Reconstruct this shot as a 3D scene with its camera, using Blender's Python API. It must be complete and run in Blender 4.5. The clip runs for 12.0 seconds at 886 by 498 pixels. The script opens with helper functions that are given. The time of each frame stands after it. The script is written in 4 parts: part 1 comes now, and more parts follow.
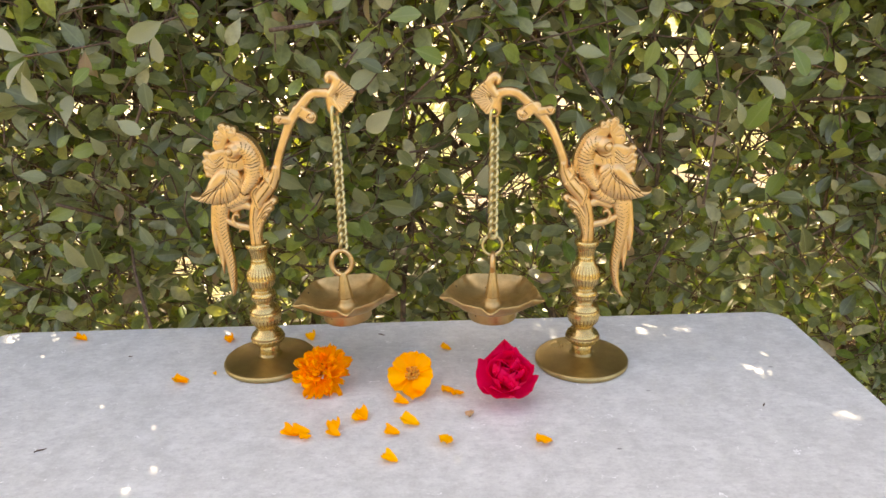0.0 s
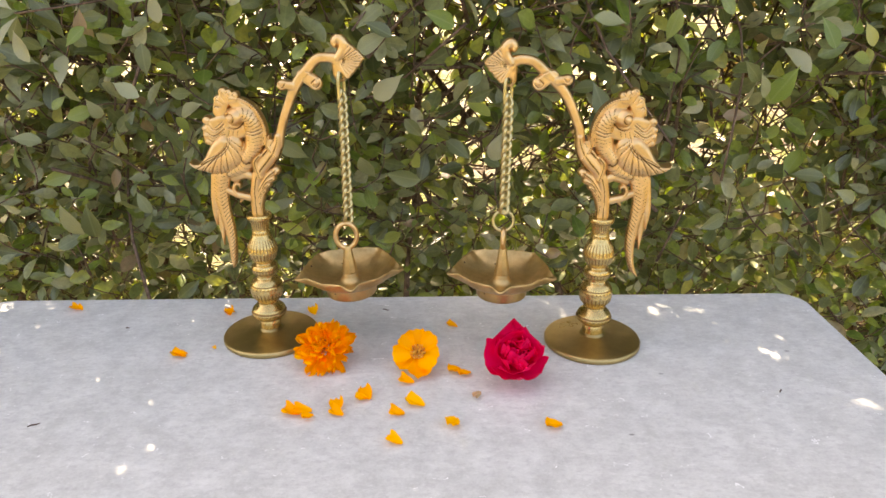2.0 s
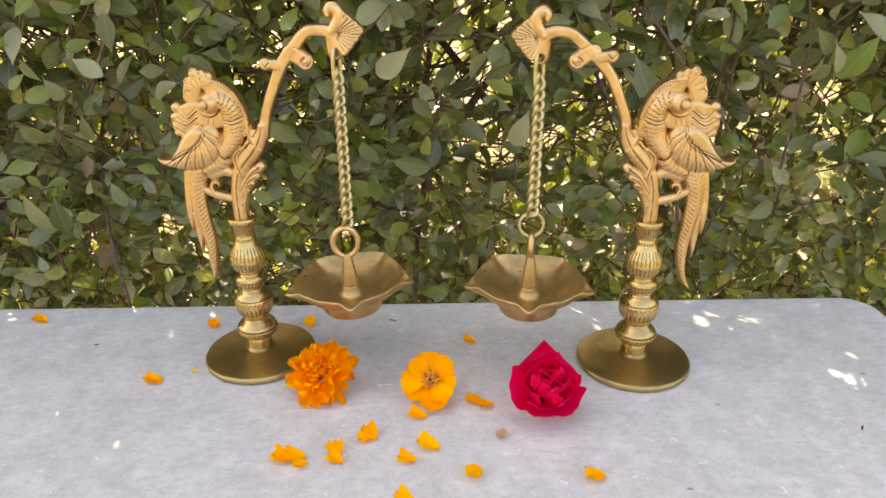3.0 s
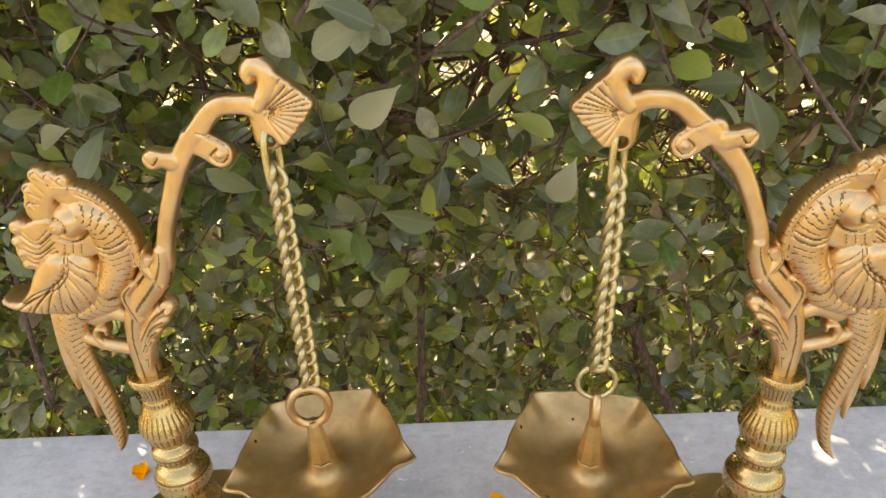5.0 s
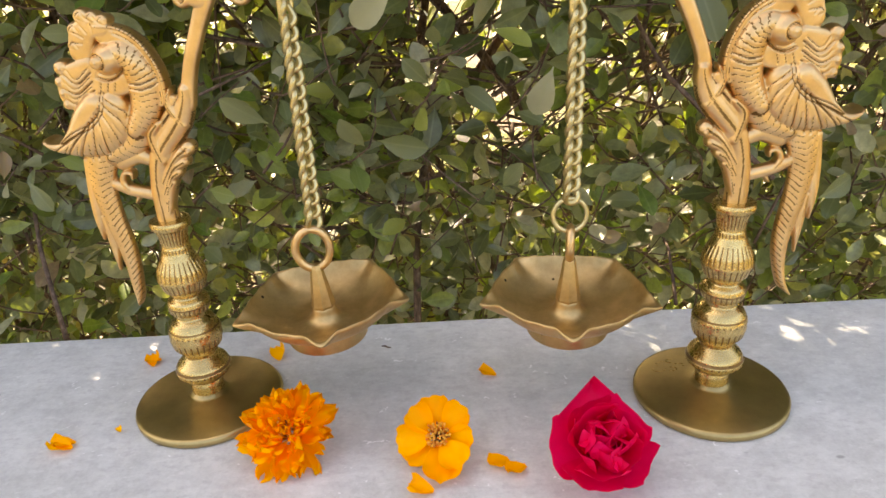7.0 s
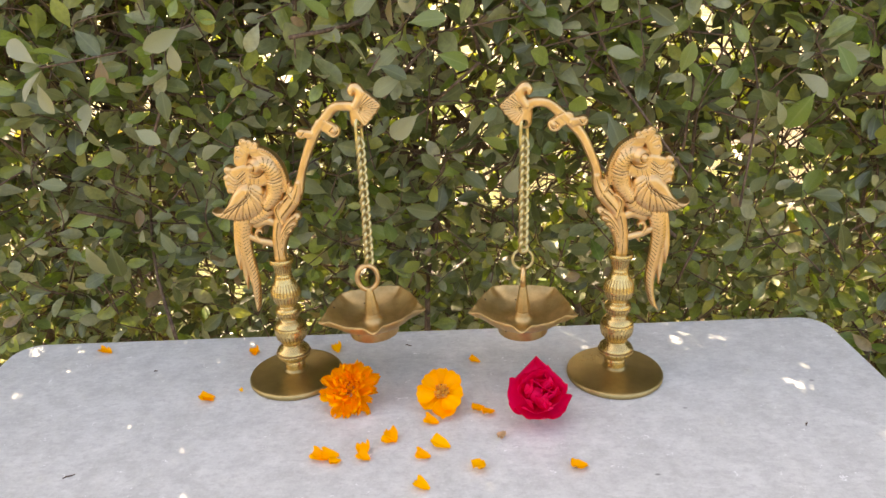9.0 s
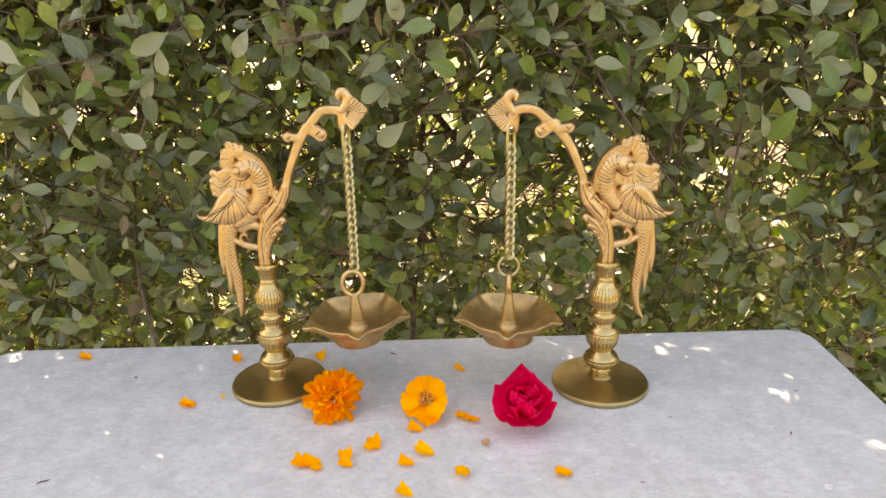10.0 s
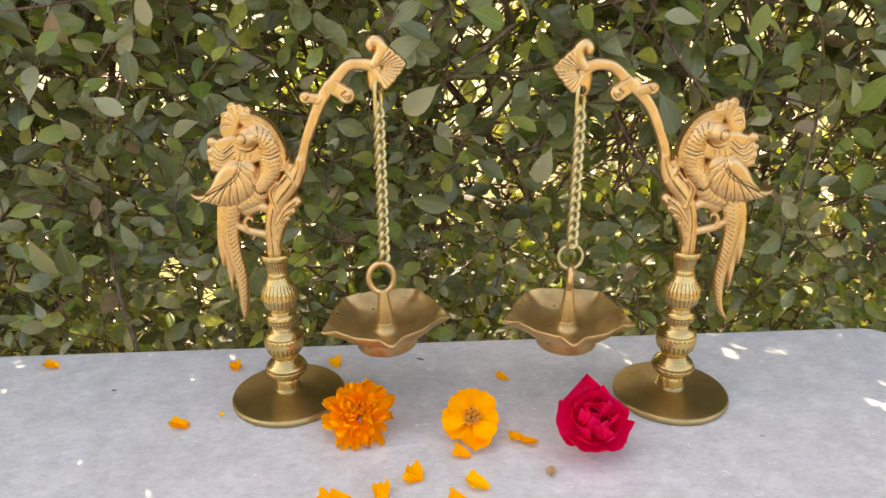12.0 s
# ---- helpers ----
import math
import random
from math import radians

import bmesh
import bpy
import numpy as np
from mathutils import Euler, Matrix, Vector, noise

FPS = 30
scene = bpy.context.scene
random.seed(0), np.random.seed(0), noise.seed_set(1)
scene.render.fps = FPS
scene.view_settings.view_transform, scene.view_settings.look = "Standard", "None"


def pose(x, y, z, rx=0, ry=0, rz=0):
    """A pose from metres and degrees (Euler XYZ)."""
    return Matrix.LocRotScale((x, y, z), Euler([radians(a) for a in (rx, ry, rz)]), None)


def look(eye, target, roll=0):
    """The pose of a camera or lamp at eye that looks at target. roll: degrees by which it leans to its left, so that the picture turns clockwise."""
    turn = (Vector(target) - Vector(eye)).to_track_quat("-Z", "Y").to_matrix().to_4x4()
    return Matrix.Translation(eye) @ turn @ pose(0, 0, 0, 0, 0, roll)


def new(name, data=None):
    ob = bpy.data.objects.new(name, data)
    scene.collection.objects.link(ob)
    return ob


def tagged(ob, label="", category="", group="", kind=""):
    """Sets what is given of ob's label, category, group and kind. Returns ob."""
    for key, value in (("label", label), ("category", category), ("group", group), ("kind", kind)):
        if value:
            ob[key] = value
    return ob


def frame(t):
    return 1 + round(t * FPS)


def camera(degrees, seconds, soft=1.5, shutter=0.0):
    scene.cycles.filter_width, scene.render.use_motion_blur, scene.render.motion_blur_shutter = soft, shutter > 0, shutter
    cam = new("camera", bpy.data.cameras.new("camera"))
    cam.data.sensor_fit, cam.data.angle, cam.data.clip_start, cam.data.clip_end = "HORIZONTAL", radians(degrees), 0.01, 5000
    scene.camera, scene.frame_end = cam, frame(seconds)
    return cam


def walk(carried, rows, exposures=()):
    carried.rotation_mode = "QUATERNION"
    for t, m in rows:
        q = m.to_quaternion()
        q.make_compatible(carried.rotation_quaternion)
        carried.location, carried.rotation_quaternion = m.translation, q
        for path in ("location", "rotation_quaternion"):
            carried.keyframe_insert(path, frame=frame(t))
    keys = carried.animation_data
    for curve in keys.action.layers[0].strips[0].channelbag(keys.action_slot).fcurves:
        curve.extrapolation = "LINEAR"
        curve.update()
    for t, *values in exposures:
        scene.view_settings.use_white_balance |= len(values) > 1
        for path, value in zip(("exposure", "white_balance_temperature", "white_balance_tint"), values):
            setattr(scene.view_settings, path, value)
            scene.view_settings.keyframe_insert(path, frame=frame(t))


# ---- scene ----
cam = camera(63.5, 12.0)
PATH = [
    (0, (0.086, 0.061, 1.120), (0.008, 1.943, 0.447), -1.34),
    (0.5, (0.086, 0.061, 1.119), (0.012, 1.942, 0.444), -1.01),
    (1, (0.084, 0.060, 1.119), (0.012, 1.936, 0.428), -0.68),
    (1.5, (0.080, 0.069, 1.117), (0.005, 1.934, 0.399), -0.53),
    (2, (0.077, 0.088, 1.117), (-0.002, 1.938, 0.361), -0.33),
    (2.5, (0.074, 0.120, 1.115), (-0.019, 1.952, 0.319), -0.47),
    (3, (0.064, 0.201, 1.110), (-0.032, 2.010, 0.263), -0.82),
    (3.5, (0.060, 0.292, 1.095), (-0.038, 2.075, 0.194), -1.52),
    (3.7, (0.057, 0.319, 1.105), (-0.044, 2.087, 0.177), -1.80),
    (5.3, (0.051, 0.464, 1.136), (-0.065, 2.167, 0.094), -3.00),
    (5.5, (0.051, 0.466, 1.127), (-0.056, 2.180, 0.101), -2.94),
    (6, (0.057, 0.437, 1.111), (-0.031, 2.194, 0.160), -2.76),
    (6.5, (0.070, 0.399, 1.069), (-0.022, 2.183, 0.170), -2.94),
    (7, (0.057, 0.352, 1.046), (-0.056, 2.154, 0.185), -3.25),
    (7.2, (0.039, 0.329, 1.044), (-0.064, 2.133, 0.186), -3.10),
    (8.8, (0.074, 0.110, 1.147), (-0.056, 1.956, 0.388), -2.69),
    (9, (0.075, 0.095, 1.152), (-0.053, 1.947, 0.407), -2.55),
    (9.5, (0.071, 0.077, 1.163), (-0.034, 1.938, 0.440), -1.90),
    (10, (0.076, 0.092, 1.138), (-0.016, 1.966, 0.446), -1.51),
    (10.5, (0.073, 0.147, 1.099), (0.016, 2.027, 0.418), -1.20),
    (11, (0.058, 0.197, 1.105), (0.027, 2.076, 0.420), -1.06),
    (11.5, (0.042, 0.205, 1.103), (0.029, 2.076, 0.397), -0.91),
    (12, (0.008, 0.202, 1.097), (-0.002, 2.066, 0.373), -0.60),
]
walk(cam, [(t, look(eye, target, roll)) for t, eye, target, roll in PATH], [(0, 2.53, 8500, 15), (12, 2.53, 8500, 15)])

# ---------------------------------------------------------------- world, sun
SUN_WAY = Vector((-0.36, 0.66, 0.66)).normalized()
world = bpy.data.worlds.new("sky")
scene.world = world
world.use_nodes = True
wn = world.node_tree
sky = wn.nodes.new("ShaderNodeTexSky")
sky.sky_type, sky.sun_disc = "NISHITA", False
sky.sun_elevation = math.asin(SUN_WAY.z)
sky.sun_rotation = math.atan2(SUN_WAY.x, SUN_WAY.y)
sky.air_density, sky.dust_density, sky.ozone_density = 0.8, 7.0, 0.4
wn.nodes["Background"].inputs["Strength"].default_value = 0.15
wn.links.new(sky.outputs["Color"], wn.nodes["Background"].inputs["Color"])
sun = new("sun", bpy.data.lights.new("sun", "SUN"))
sun.data.energy, sun.data.angle, sun.data.color = 3.0, radians(0.53), (1.0, 0.94, 0.82)
sun.matrix_world = look(SUN_WAY * 20, (0, 0, 0))

rng = np.random.default_rng(7)


# ---------------------------------------------------------------- materials
def material(name):
    m = bpy.data.materials.new(name)
    m.use_nodes = True
    return m, m.node_tree, m.node_tree.nodes["Principled BSDF"]


def node(tree, kind, **values):
    n = tree.nodes.new(kind)
    for key, value in values.items():
        n.inputs[key.replace("_", " ")].default_value = value
    return n


def coords(tree, scale=(1, 1, 1), rot=(0, 0, 0)):
    tc = tree.nodes.new("ShaderNodeTexCoord")
    mp = tree.nodes.new("ShaderNodeMapping")
    mp.inputs["Scale"].default_value, mp.inputs["Rotation"].default_value = scale, rot
    tree.links.new(tc.outputs["Object"], mp.inputs["Vector"])
    return mp.outputs["Vector"]


def noise_tex(tree, scale, detail=4.0, rough=0.55, vec=None):
    n = node(tree, "ShaderNodeTexNoise", Scale=scale, Detail=detail, Roughness=rough)
    if vec:
        tree.links.new(vec, n.inputs["Vector"])
    return n.outputs["Fac"]


def node_color(tree, scale, vec):
    n = node(tree, "ShaderNodeTexNoise", Scale=scale, Detail=2.0)
    tree.links.new(vec, n.inputs["Vector"])
    return n.outputs["Color"]


def ramp(tree, fac, stops):
    r = tree.nodes.new("ShaderNodeValToRGB")
    el = r.color_ramp.elements
    while len(el) < len(stops):
        el.new(0.5)
    for e, (p, c) in zip(el, stops):
        e.position, e.color = p, (*c, 1) if len(c) == 3 else c
    tree.links.new(fac, r.inputs["Fac"])
    return r.outputs["Color"]


def mix(tree, fac, a, b, mode="MIX"):
    m = tree.nodes.new("ShaderNodeMix")
    m.data_type, m.blend_type = "RGBA", mode
    for key, v in (("Factor", fac), ("A", a), ("B", b)):
        slot = [s for s in m.inputs if s.name == key and s.enabled][0]
        if isinstance(v, (int, float)):
            slot.default_value = v
        elif isinstance(v, tuple):
            slot.default_value = (*v, 1)
        else:
            tree.links.new(v, slot)
    return [s for s in m.outputs if s.enabled][0]


def bump(tree, bsdf, height, strength, dist):
    b = node(tree, "ShaderNodeBump", Strength=strength, Distance=dist)
    tree.links.new(height, b.inputs["Height"])
    tree.links.new(b.outputs["Normal"], bsdf.inputs["Normal"])


def brass_material(name, low, high, rough, grain=0.0006, soot=False):
    m, t, b = material(name)
    v = coords(t)
    big, fine = noise_tex(t, 60, 5, 0.6, v), noise_tex(t, 900, 3, 0.6, v)
    col = ramp(t, big, [(0.3, low), (0.68, high)])
    if soot:
        stain = noise_tex(t, 24, 4, 0.6, v)
        col = mix(t, ramp(t, stain, [(0.46, (0,) * 3), (0.68, (0.55,) * 3)]), col, (0.34, 0.215, 0.085))
        dots = node(t, "ShaderNodeTexVoronoi", Scale=130)
        t.links.new(v, dots.inputs["Vector"])
        pick = node(t, "ShaderNodeSeparateColor")
        t.links.new(dots.outputs["Color"], pick.inputs["Color"])
        few = ramp(t, pick.outputs["Red"], [(0.9, (0,) * 3), (0.91, (1,) * 3)])
        small = ramp(t, dots.outputs["Distance"], [(0.1, (1,) * 3), (0.17, (0,) * 3)])
        col = mix(t, mix(t, 1.0, few, small, "MULTIPLY"), col, (0.06, 0.035, 0.018))
    t.links.new(col, b.inputs["Base Color"])
    b.inputs["Metallic"].default_value = 1.0
    t.links.new(ramp(t, fine, [(0.3, (rough - 0.08,) * 3), (0.7, (rough + 0.1,) * 3)]), b.inputs["Roughness"])
    bump(t, b, mix(t, 0.5, big, fine), 0.35, grain)
    return m


BRASS_CAST = brass_material("cast_brass", (0.68, 0.425, 0.19), (0.84, 0.57, 0.285), 0.36)
BRASS_TURNED = brass_material("turned_brass", (0.54, 0.37, 0.14), (0.72, 0.52, 0.22), 0.27, 0.0002)
BRASS_BASE = brass_material("brushed_brass", (0.41, 0.305, 0.13), (0.52, 0.385, 0.17), 0.36, 0.0002)
BRASS_BOWL = brass_material("bowl_brass", (0.54, 0.36, 0.145), (0.78, 0.56, 0.27), 0.45, 0.0006, True)
BRASS_CHAIN = brass_material("chain_brass", (0.52, 0.42, 0.2), (0.72, 0.6, 0.32), 0.34)
# dark brass for cut lines: patina, with the grooves' shade put into the colour
PATINA_SHADE = brass_material("brass_patina_shade", (0.19, 0.108, 0.04), (0.34, 0.205, 0.085), 0.5)


def stone_material():
    m, t, b = material("grey_stone")
    v, vs = coords(t), coords(t, (1, 1.9, 1), (0, 0, radians(14)))
    cloud = noise_tex(t, 42, 6, 0.65, v)
    streak = noise_tex(t, 95, 4, 0.7, vs)
    fine = noise_tex(t, 420, 3, 0.6, v)
    col = ramp(t, cloud, [(0.32, (0.55, 0.557, 0.535)), (0.52, (0.645, 0.652, 0.628)), (0.7, (0.73, 0.735, 0.71))])
    col = mix(t, ramp(t, streak, [(0.36, (0.65,) * 3), (0.5, (0,) * 3)]), col, (0.54, 0.535, 0.525))
    col = mix(t, ramp(t, streak, [(0.57, (0,) * 3), (0.72, (0.6,) * 3)]), col, (0.8, 0.795, 0.785))
    chips = node(t, "ShaderNodeTexVoronoi", Scale=75)
    warp = mix(t, 0.035, vs, node_color(t, 140, v))
    t.links.new(warp, chips.inputs["Vector"])
    pick = node(t, "ShaderNodeSeparateColor")
    t.links.new(chips.outputs["Color"], pick.inputs["Color"])
    few = ramp(t, pick.outputs["Red"], [(0.85, (0,) * 3), (0.93, (1,) * 3)])
    small = ramp(t, chips.outputs["Distance"], [(0.08, (1,) * 3), (0.24, (0,) * 3)])
    col = mix(t, mix(t, 1.0, few, small, "MULTIPLY"), col, (0.93, 0.93, 0.92))
    dark = node(t, "ShaderNodeTexVoronoi", Scale=38)
    t.links.new(vs, dark.inputs["Vector"])
    pick2 = node(t, "ShaderNodeSeparateColor")
    t.links.new(dark.outputs["Color"], pick2.inputs["Color"])
    few2 = ramp(t, pick2.outputs["Green"], [(0.93, (0,) * 3), (0.95, (0.7,) * 3)])
    small2 = ramp(t, dark.outputs["Distance"], [(0.06, (1,) * 3), (0.12, (0,) * 3)])
    col = mix(t, mix(t, 1.0, few2, small2, "MULTIPLY"), col, (0.16, 0.155, 0.15))
    t.links.new(mix(t, 0.12, col, ramp(t, fine, [(0.3, (0.1,) * 3), (0.7, (0.9,) * 3)]), "OVERLAY"), b.inputs["Base Color"])
    t.links.new(ramp(t, streak, [(0.3, (0.5,) * 3), (0.7, (0.36,) * 3)]), b.inputs["Roughness"])
    bump(t, b, mix(t, 0.5, streak, fine), 0.15, 0.0006)
    return m


STONE = stone_material()


def leaf_material(name, stops, through_col, rough=0.42, mottling=0.55, gloss=0.55, veins=False):
    m, t, b = material(name)
    info, geo = t.nodes.new("ShaderNodeObjectInfo"), t.nodes.new("ShaderNodeNewGeometry")
    add = t.nodes.new("ShaderNodeMath")
    add.operation = "ADD"
    t.links.new(info.outputs["Random"], add.inputs[0])
    t.links.new(geo.outputs["Random Per Island"], add.inputs[1])
    frac = t.nodes.new("ShaderNodeMath")
    frac.operation = "FRACT"
    t.links.new(add.outputs[0], frac.inputs[0])
    v = coords(t)
    mottle = noise_tex(t, 160, 4, 0.6, v)
    col = ramp(t, frac.outputs[0], stops)
    col = mix(t, mottling, col, ramp(t, mottle, [(0.3, (0.3,) * 3), (0.7, (0.72,) * 3)]), "OVERLAY")
    if veins:
        uv, sep = t.nodes.new("ShaderNodeUVMap"), t.nodes.new("ShaderNodeSeparateXYZ")
        uv.uv_map = "leaf"
        t.links.new(uv.outputs["UV"], sep.inputs["Vector"])
        rib = ramp(t, sep.outputs["X"], [(0.47, (0,) * 3), (0.494, (0.22,) * 3), (0.506, (0.22,) * 3), (0.53, (0,) * 3)])
        col = mix(t, rib, col, (0.3, 0.32, 0.16))
    t.links.new(col, b.inputs["Base Color"])
    b.inputs["Roughness"].default_value = rough
    b.inputs["Specular IOR Level"].default_value = gloss
    bump(t, b, mottle, 0.3, 0.001)
    tr = t.nodes.new("ShaderNodeBsdfTranslucent")
    t.links.new(mix(t, 1.0, col, through_col, "MULTIPLY"), tr.inputs["Color"])
    both = t.nodes.new("ShaderNodeAddShader")
    t.links.new(b.outputs[0], both.inputs[0])
    t.links.new(tr.outputs[0], both.inputs[1])
    t.links.new(both.outputs[0], t.nodes["Material Output"].inputs["Surface"])
    return m


LEAF = leaf_material("hedge_leaf", [(0.0, (0.071, 0.085, 0.027)), (0.22, (0.125, 0.145, 0.051)), (0.45, (0.205, 0.220, 0.098)),
                                    (0.62, (0.342, 0.330, 0.207)), (0.74, (0.154, 0.198, 0.049)), (0.88, (0.234, 0.286, 0.056)),
                                    (0.95, (0.331, 0.319, 0.073)), (0.985, (0.285, 0.193, 0.116))], (0.30, 0.33, 0.08), 0.38, gloss=0.7, veins=True)
YOUNG = leaf_material("young_leaf", [(0.0, (0.10, 0.15, 0.028)), (0.6, (0.15, 0.205, 0.034)), (1.0, (0.22, 0.25, 0.045))], (0.55, 0.6, 0.16), veins=True)
ORANGE = leaf_material("marigold_petal_skin", [(0.0, (0.88, 0.34, 0.003)), (0.5, (0.9, 0.375, 0.003)), (1.0, (0.92, 0.43, 0.004))], (0.3, 0.25, 0.1), 0.6, 0.15, 0.12)
PINK = leaf_material("rose_petal_skin", [(0.0, (0.66, 0.003, 0.06)), (1.0, (0.80, 0.005, 0.10))], (0.25, 0.2, 0.25), 0.55, 0.2, 0.15)
STAMEN = leaf_material("stamen_skin", [(0.0, (0.7, 0.22, 0.01)), (0.6, (0.85, 0.46, 0.05)), (0.9, (0.8, 0.4, 0.03)), (1.0, (0.3, 0.09, 0.01))], (0.2, 0.2, 0.2), 0.6)
DRY = leaf_material("dry_petal_skin", [(0.0, (0.42, 0.26, 0.12)), (1.0, (0.5, 0.34, 0.18))], (0.4, 0.4, 0.4), 0.7)


def bark_material():
    m, t, b = material("bark")
    v = coords(t, (1, 1, 0.4))
    n = noise_tex(t, 220, 5, 0.65, v)
    t.links.new(ramp(t, n, [(0.3, (0.06, 0.036, 0.024)), (0.55, (0.17, 0.107, 0.072)), (0.75, (0.36, 0.26, 0.19))]), b.inputs["Base Color"])
    b.inputs["Roughness"].default_value = 0.85
    bump(t, b, n, 0.6, 0.002)
    return m


def ground_material():
    m, t, b = material("lawn")
    v = coords(t)
    patch, blades = noise_tex(t, 1.6, 5, 0.6, v), noise_tex(t, 60, 5, 0.7, v)
    grass = ramp(t, blades, [(0.3, (0.05, 0.065, 0.008)), (0.55, (0.13, 0.135, 0.013)), (0.75, (0.2, 0.185, 0.022))])
    earth = ramp(t, blades, [(0.3, (0.13, 0.10, 0.065)), (0.7, (0.23, 0.185, 0.12))])
    t.links.new(mix(t, ramp(t, patch, [(0.46, (0,) * 3), (0.56, (1,) * 3)]), grass, earth), b.inputs["Base Color"])
    b.inputs["Roughness"].default_value = 0.9
    bump(t, b, blades, 0.8, 0.03)
    return m


BARK, LAWN = bark_material(), ground_material()


# ---------------------------------------------------------------- mesh helpers
def mesh_of(name, verts, faces, mats, smooth=True, index=None):
    me = bpy.data.meshes.new(name)
    me.from_pydata([tuple(map(float, v)) for v in verts], [], [tuple(map(int, f)) for f in faces])
    for m in mats:
        me.materials.append(m)
    if smooth:
        me.polygons.foreach_set("use_smooth", np.ones(len(me.polygons), bool))
    if index is not None:
        me.polygons.foreach_set("material_index", np.asarray(index, np.int32))
    me.update()
    return me


def part(name, me, parent, label="", at=None):
    ob = new(name, me)
    ob.parent = parent
    if at is not None:
        ob.matrix_basis = at
    return tagged(ob, label)


def thing(name, m, label, category, group="", kind=""):
    ob = new(name)
    ob.empty_display_size = 0.02
    ob.matrix_world = m
    return tagged(ob, label, category, group, kind)


def spline(points, count):
    """Catmull-Rom through rows of any width."""
    p = np.asarray(points, float)
    p = np.vstack([2 * p[0] - p[1], p, 2 * p[-1] - p[-2]])
    n = len(p) - 3
    s = np.linspace(0, n - 1e-9, count)
    i = s.astype(int)
    f = (s - i)[:, None]
    a, b, c, d = p[i], p[i + 1], p[i + 2], p[i + 3]
    return 0.5 * (2 * b + (c - a) * f + (2 * a - 5 * b + 4 * c - d) * f ** 2 + (3 * b - a - 3 * c + d) * f ** 3)


def lathe(profile, around=64, flute=None):
    """Turned body from (radius, height) rows; flute(height, angle) scales the radius."""
    verts, faces = [], []
    for k, (r, z) in enumerate(profile):
        for j in range(around):
            a = 2 * math.pi * j / around
            q = r * (flute(z, a) if flute else 1)
            verts.append((q * math.cos(a), q * math.sin(a), z))
    for k in range(len(profile) - 1):
        for j in range(around):
            n = (j + 1) % around
            faces.append((k * around + j, k * around + n, (k + 1) * around + n, (k + 1) * around + j))
    faces.append(tuple(range(around))[::-1])
    faces.append(tuple((len(profile) - 1) * around + j for j in range(around)))
    return verts, faces


def tube(path, radii, around=8, closed=False):
    """Round bar along a path."""
    p = np.asarray(path, float)
    n = len(p)
    radii = np.broadcast_to(np.asarray(radii, float), (n,))
    if closed:
        tan = np.roll(p, -1, 0) - np.roll(p, 1, 0)
    else:
        tan = np.gradient(p, axis=0)
    tan /= np.linalg.norm(tan, axis=1)[:, None] + 1e-12
    up = np.array([0.31, 0.22, 0.93])
    side = np.cross(tan, up)
    side /= np.linalg.norm(side, axis=1)[:, None] + 1e-9
    nor = np.cross(side, tan)
    ang = np.linspace(0, 2 * math.pi, around, endpoint=False)
    ring = p[:, None] + radii[:, None, None] * (np.cos(ang)[None, :, None] * side[:, None] + np.sin(ang)[None, :, None] * nor[:, None])
    verts = ring.reshape(-1, 3)
    faces = []
    for k in range(n if closed else n - 1):
        a, b = k * around, ((k + 1) % n) * around
        for j in range(around):
            m = (j + 1) % around
            faces.append((a + j, a + m, b + m, b + j))
    if not closed:
        faces.append(tuple(range(around))[::-1])
        faces.append(tuple((n - 1) * around + j for j in range(around)))
    return verts, faces


def joined(pieces):
    verts, faces, base = [], [], 0
    for v, f in pieces:
        verts.extend(v)
        faces.extend(tuple(i + base for i in q) for q in f)
        base += len(v)
    return verts, faces


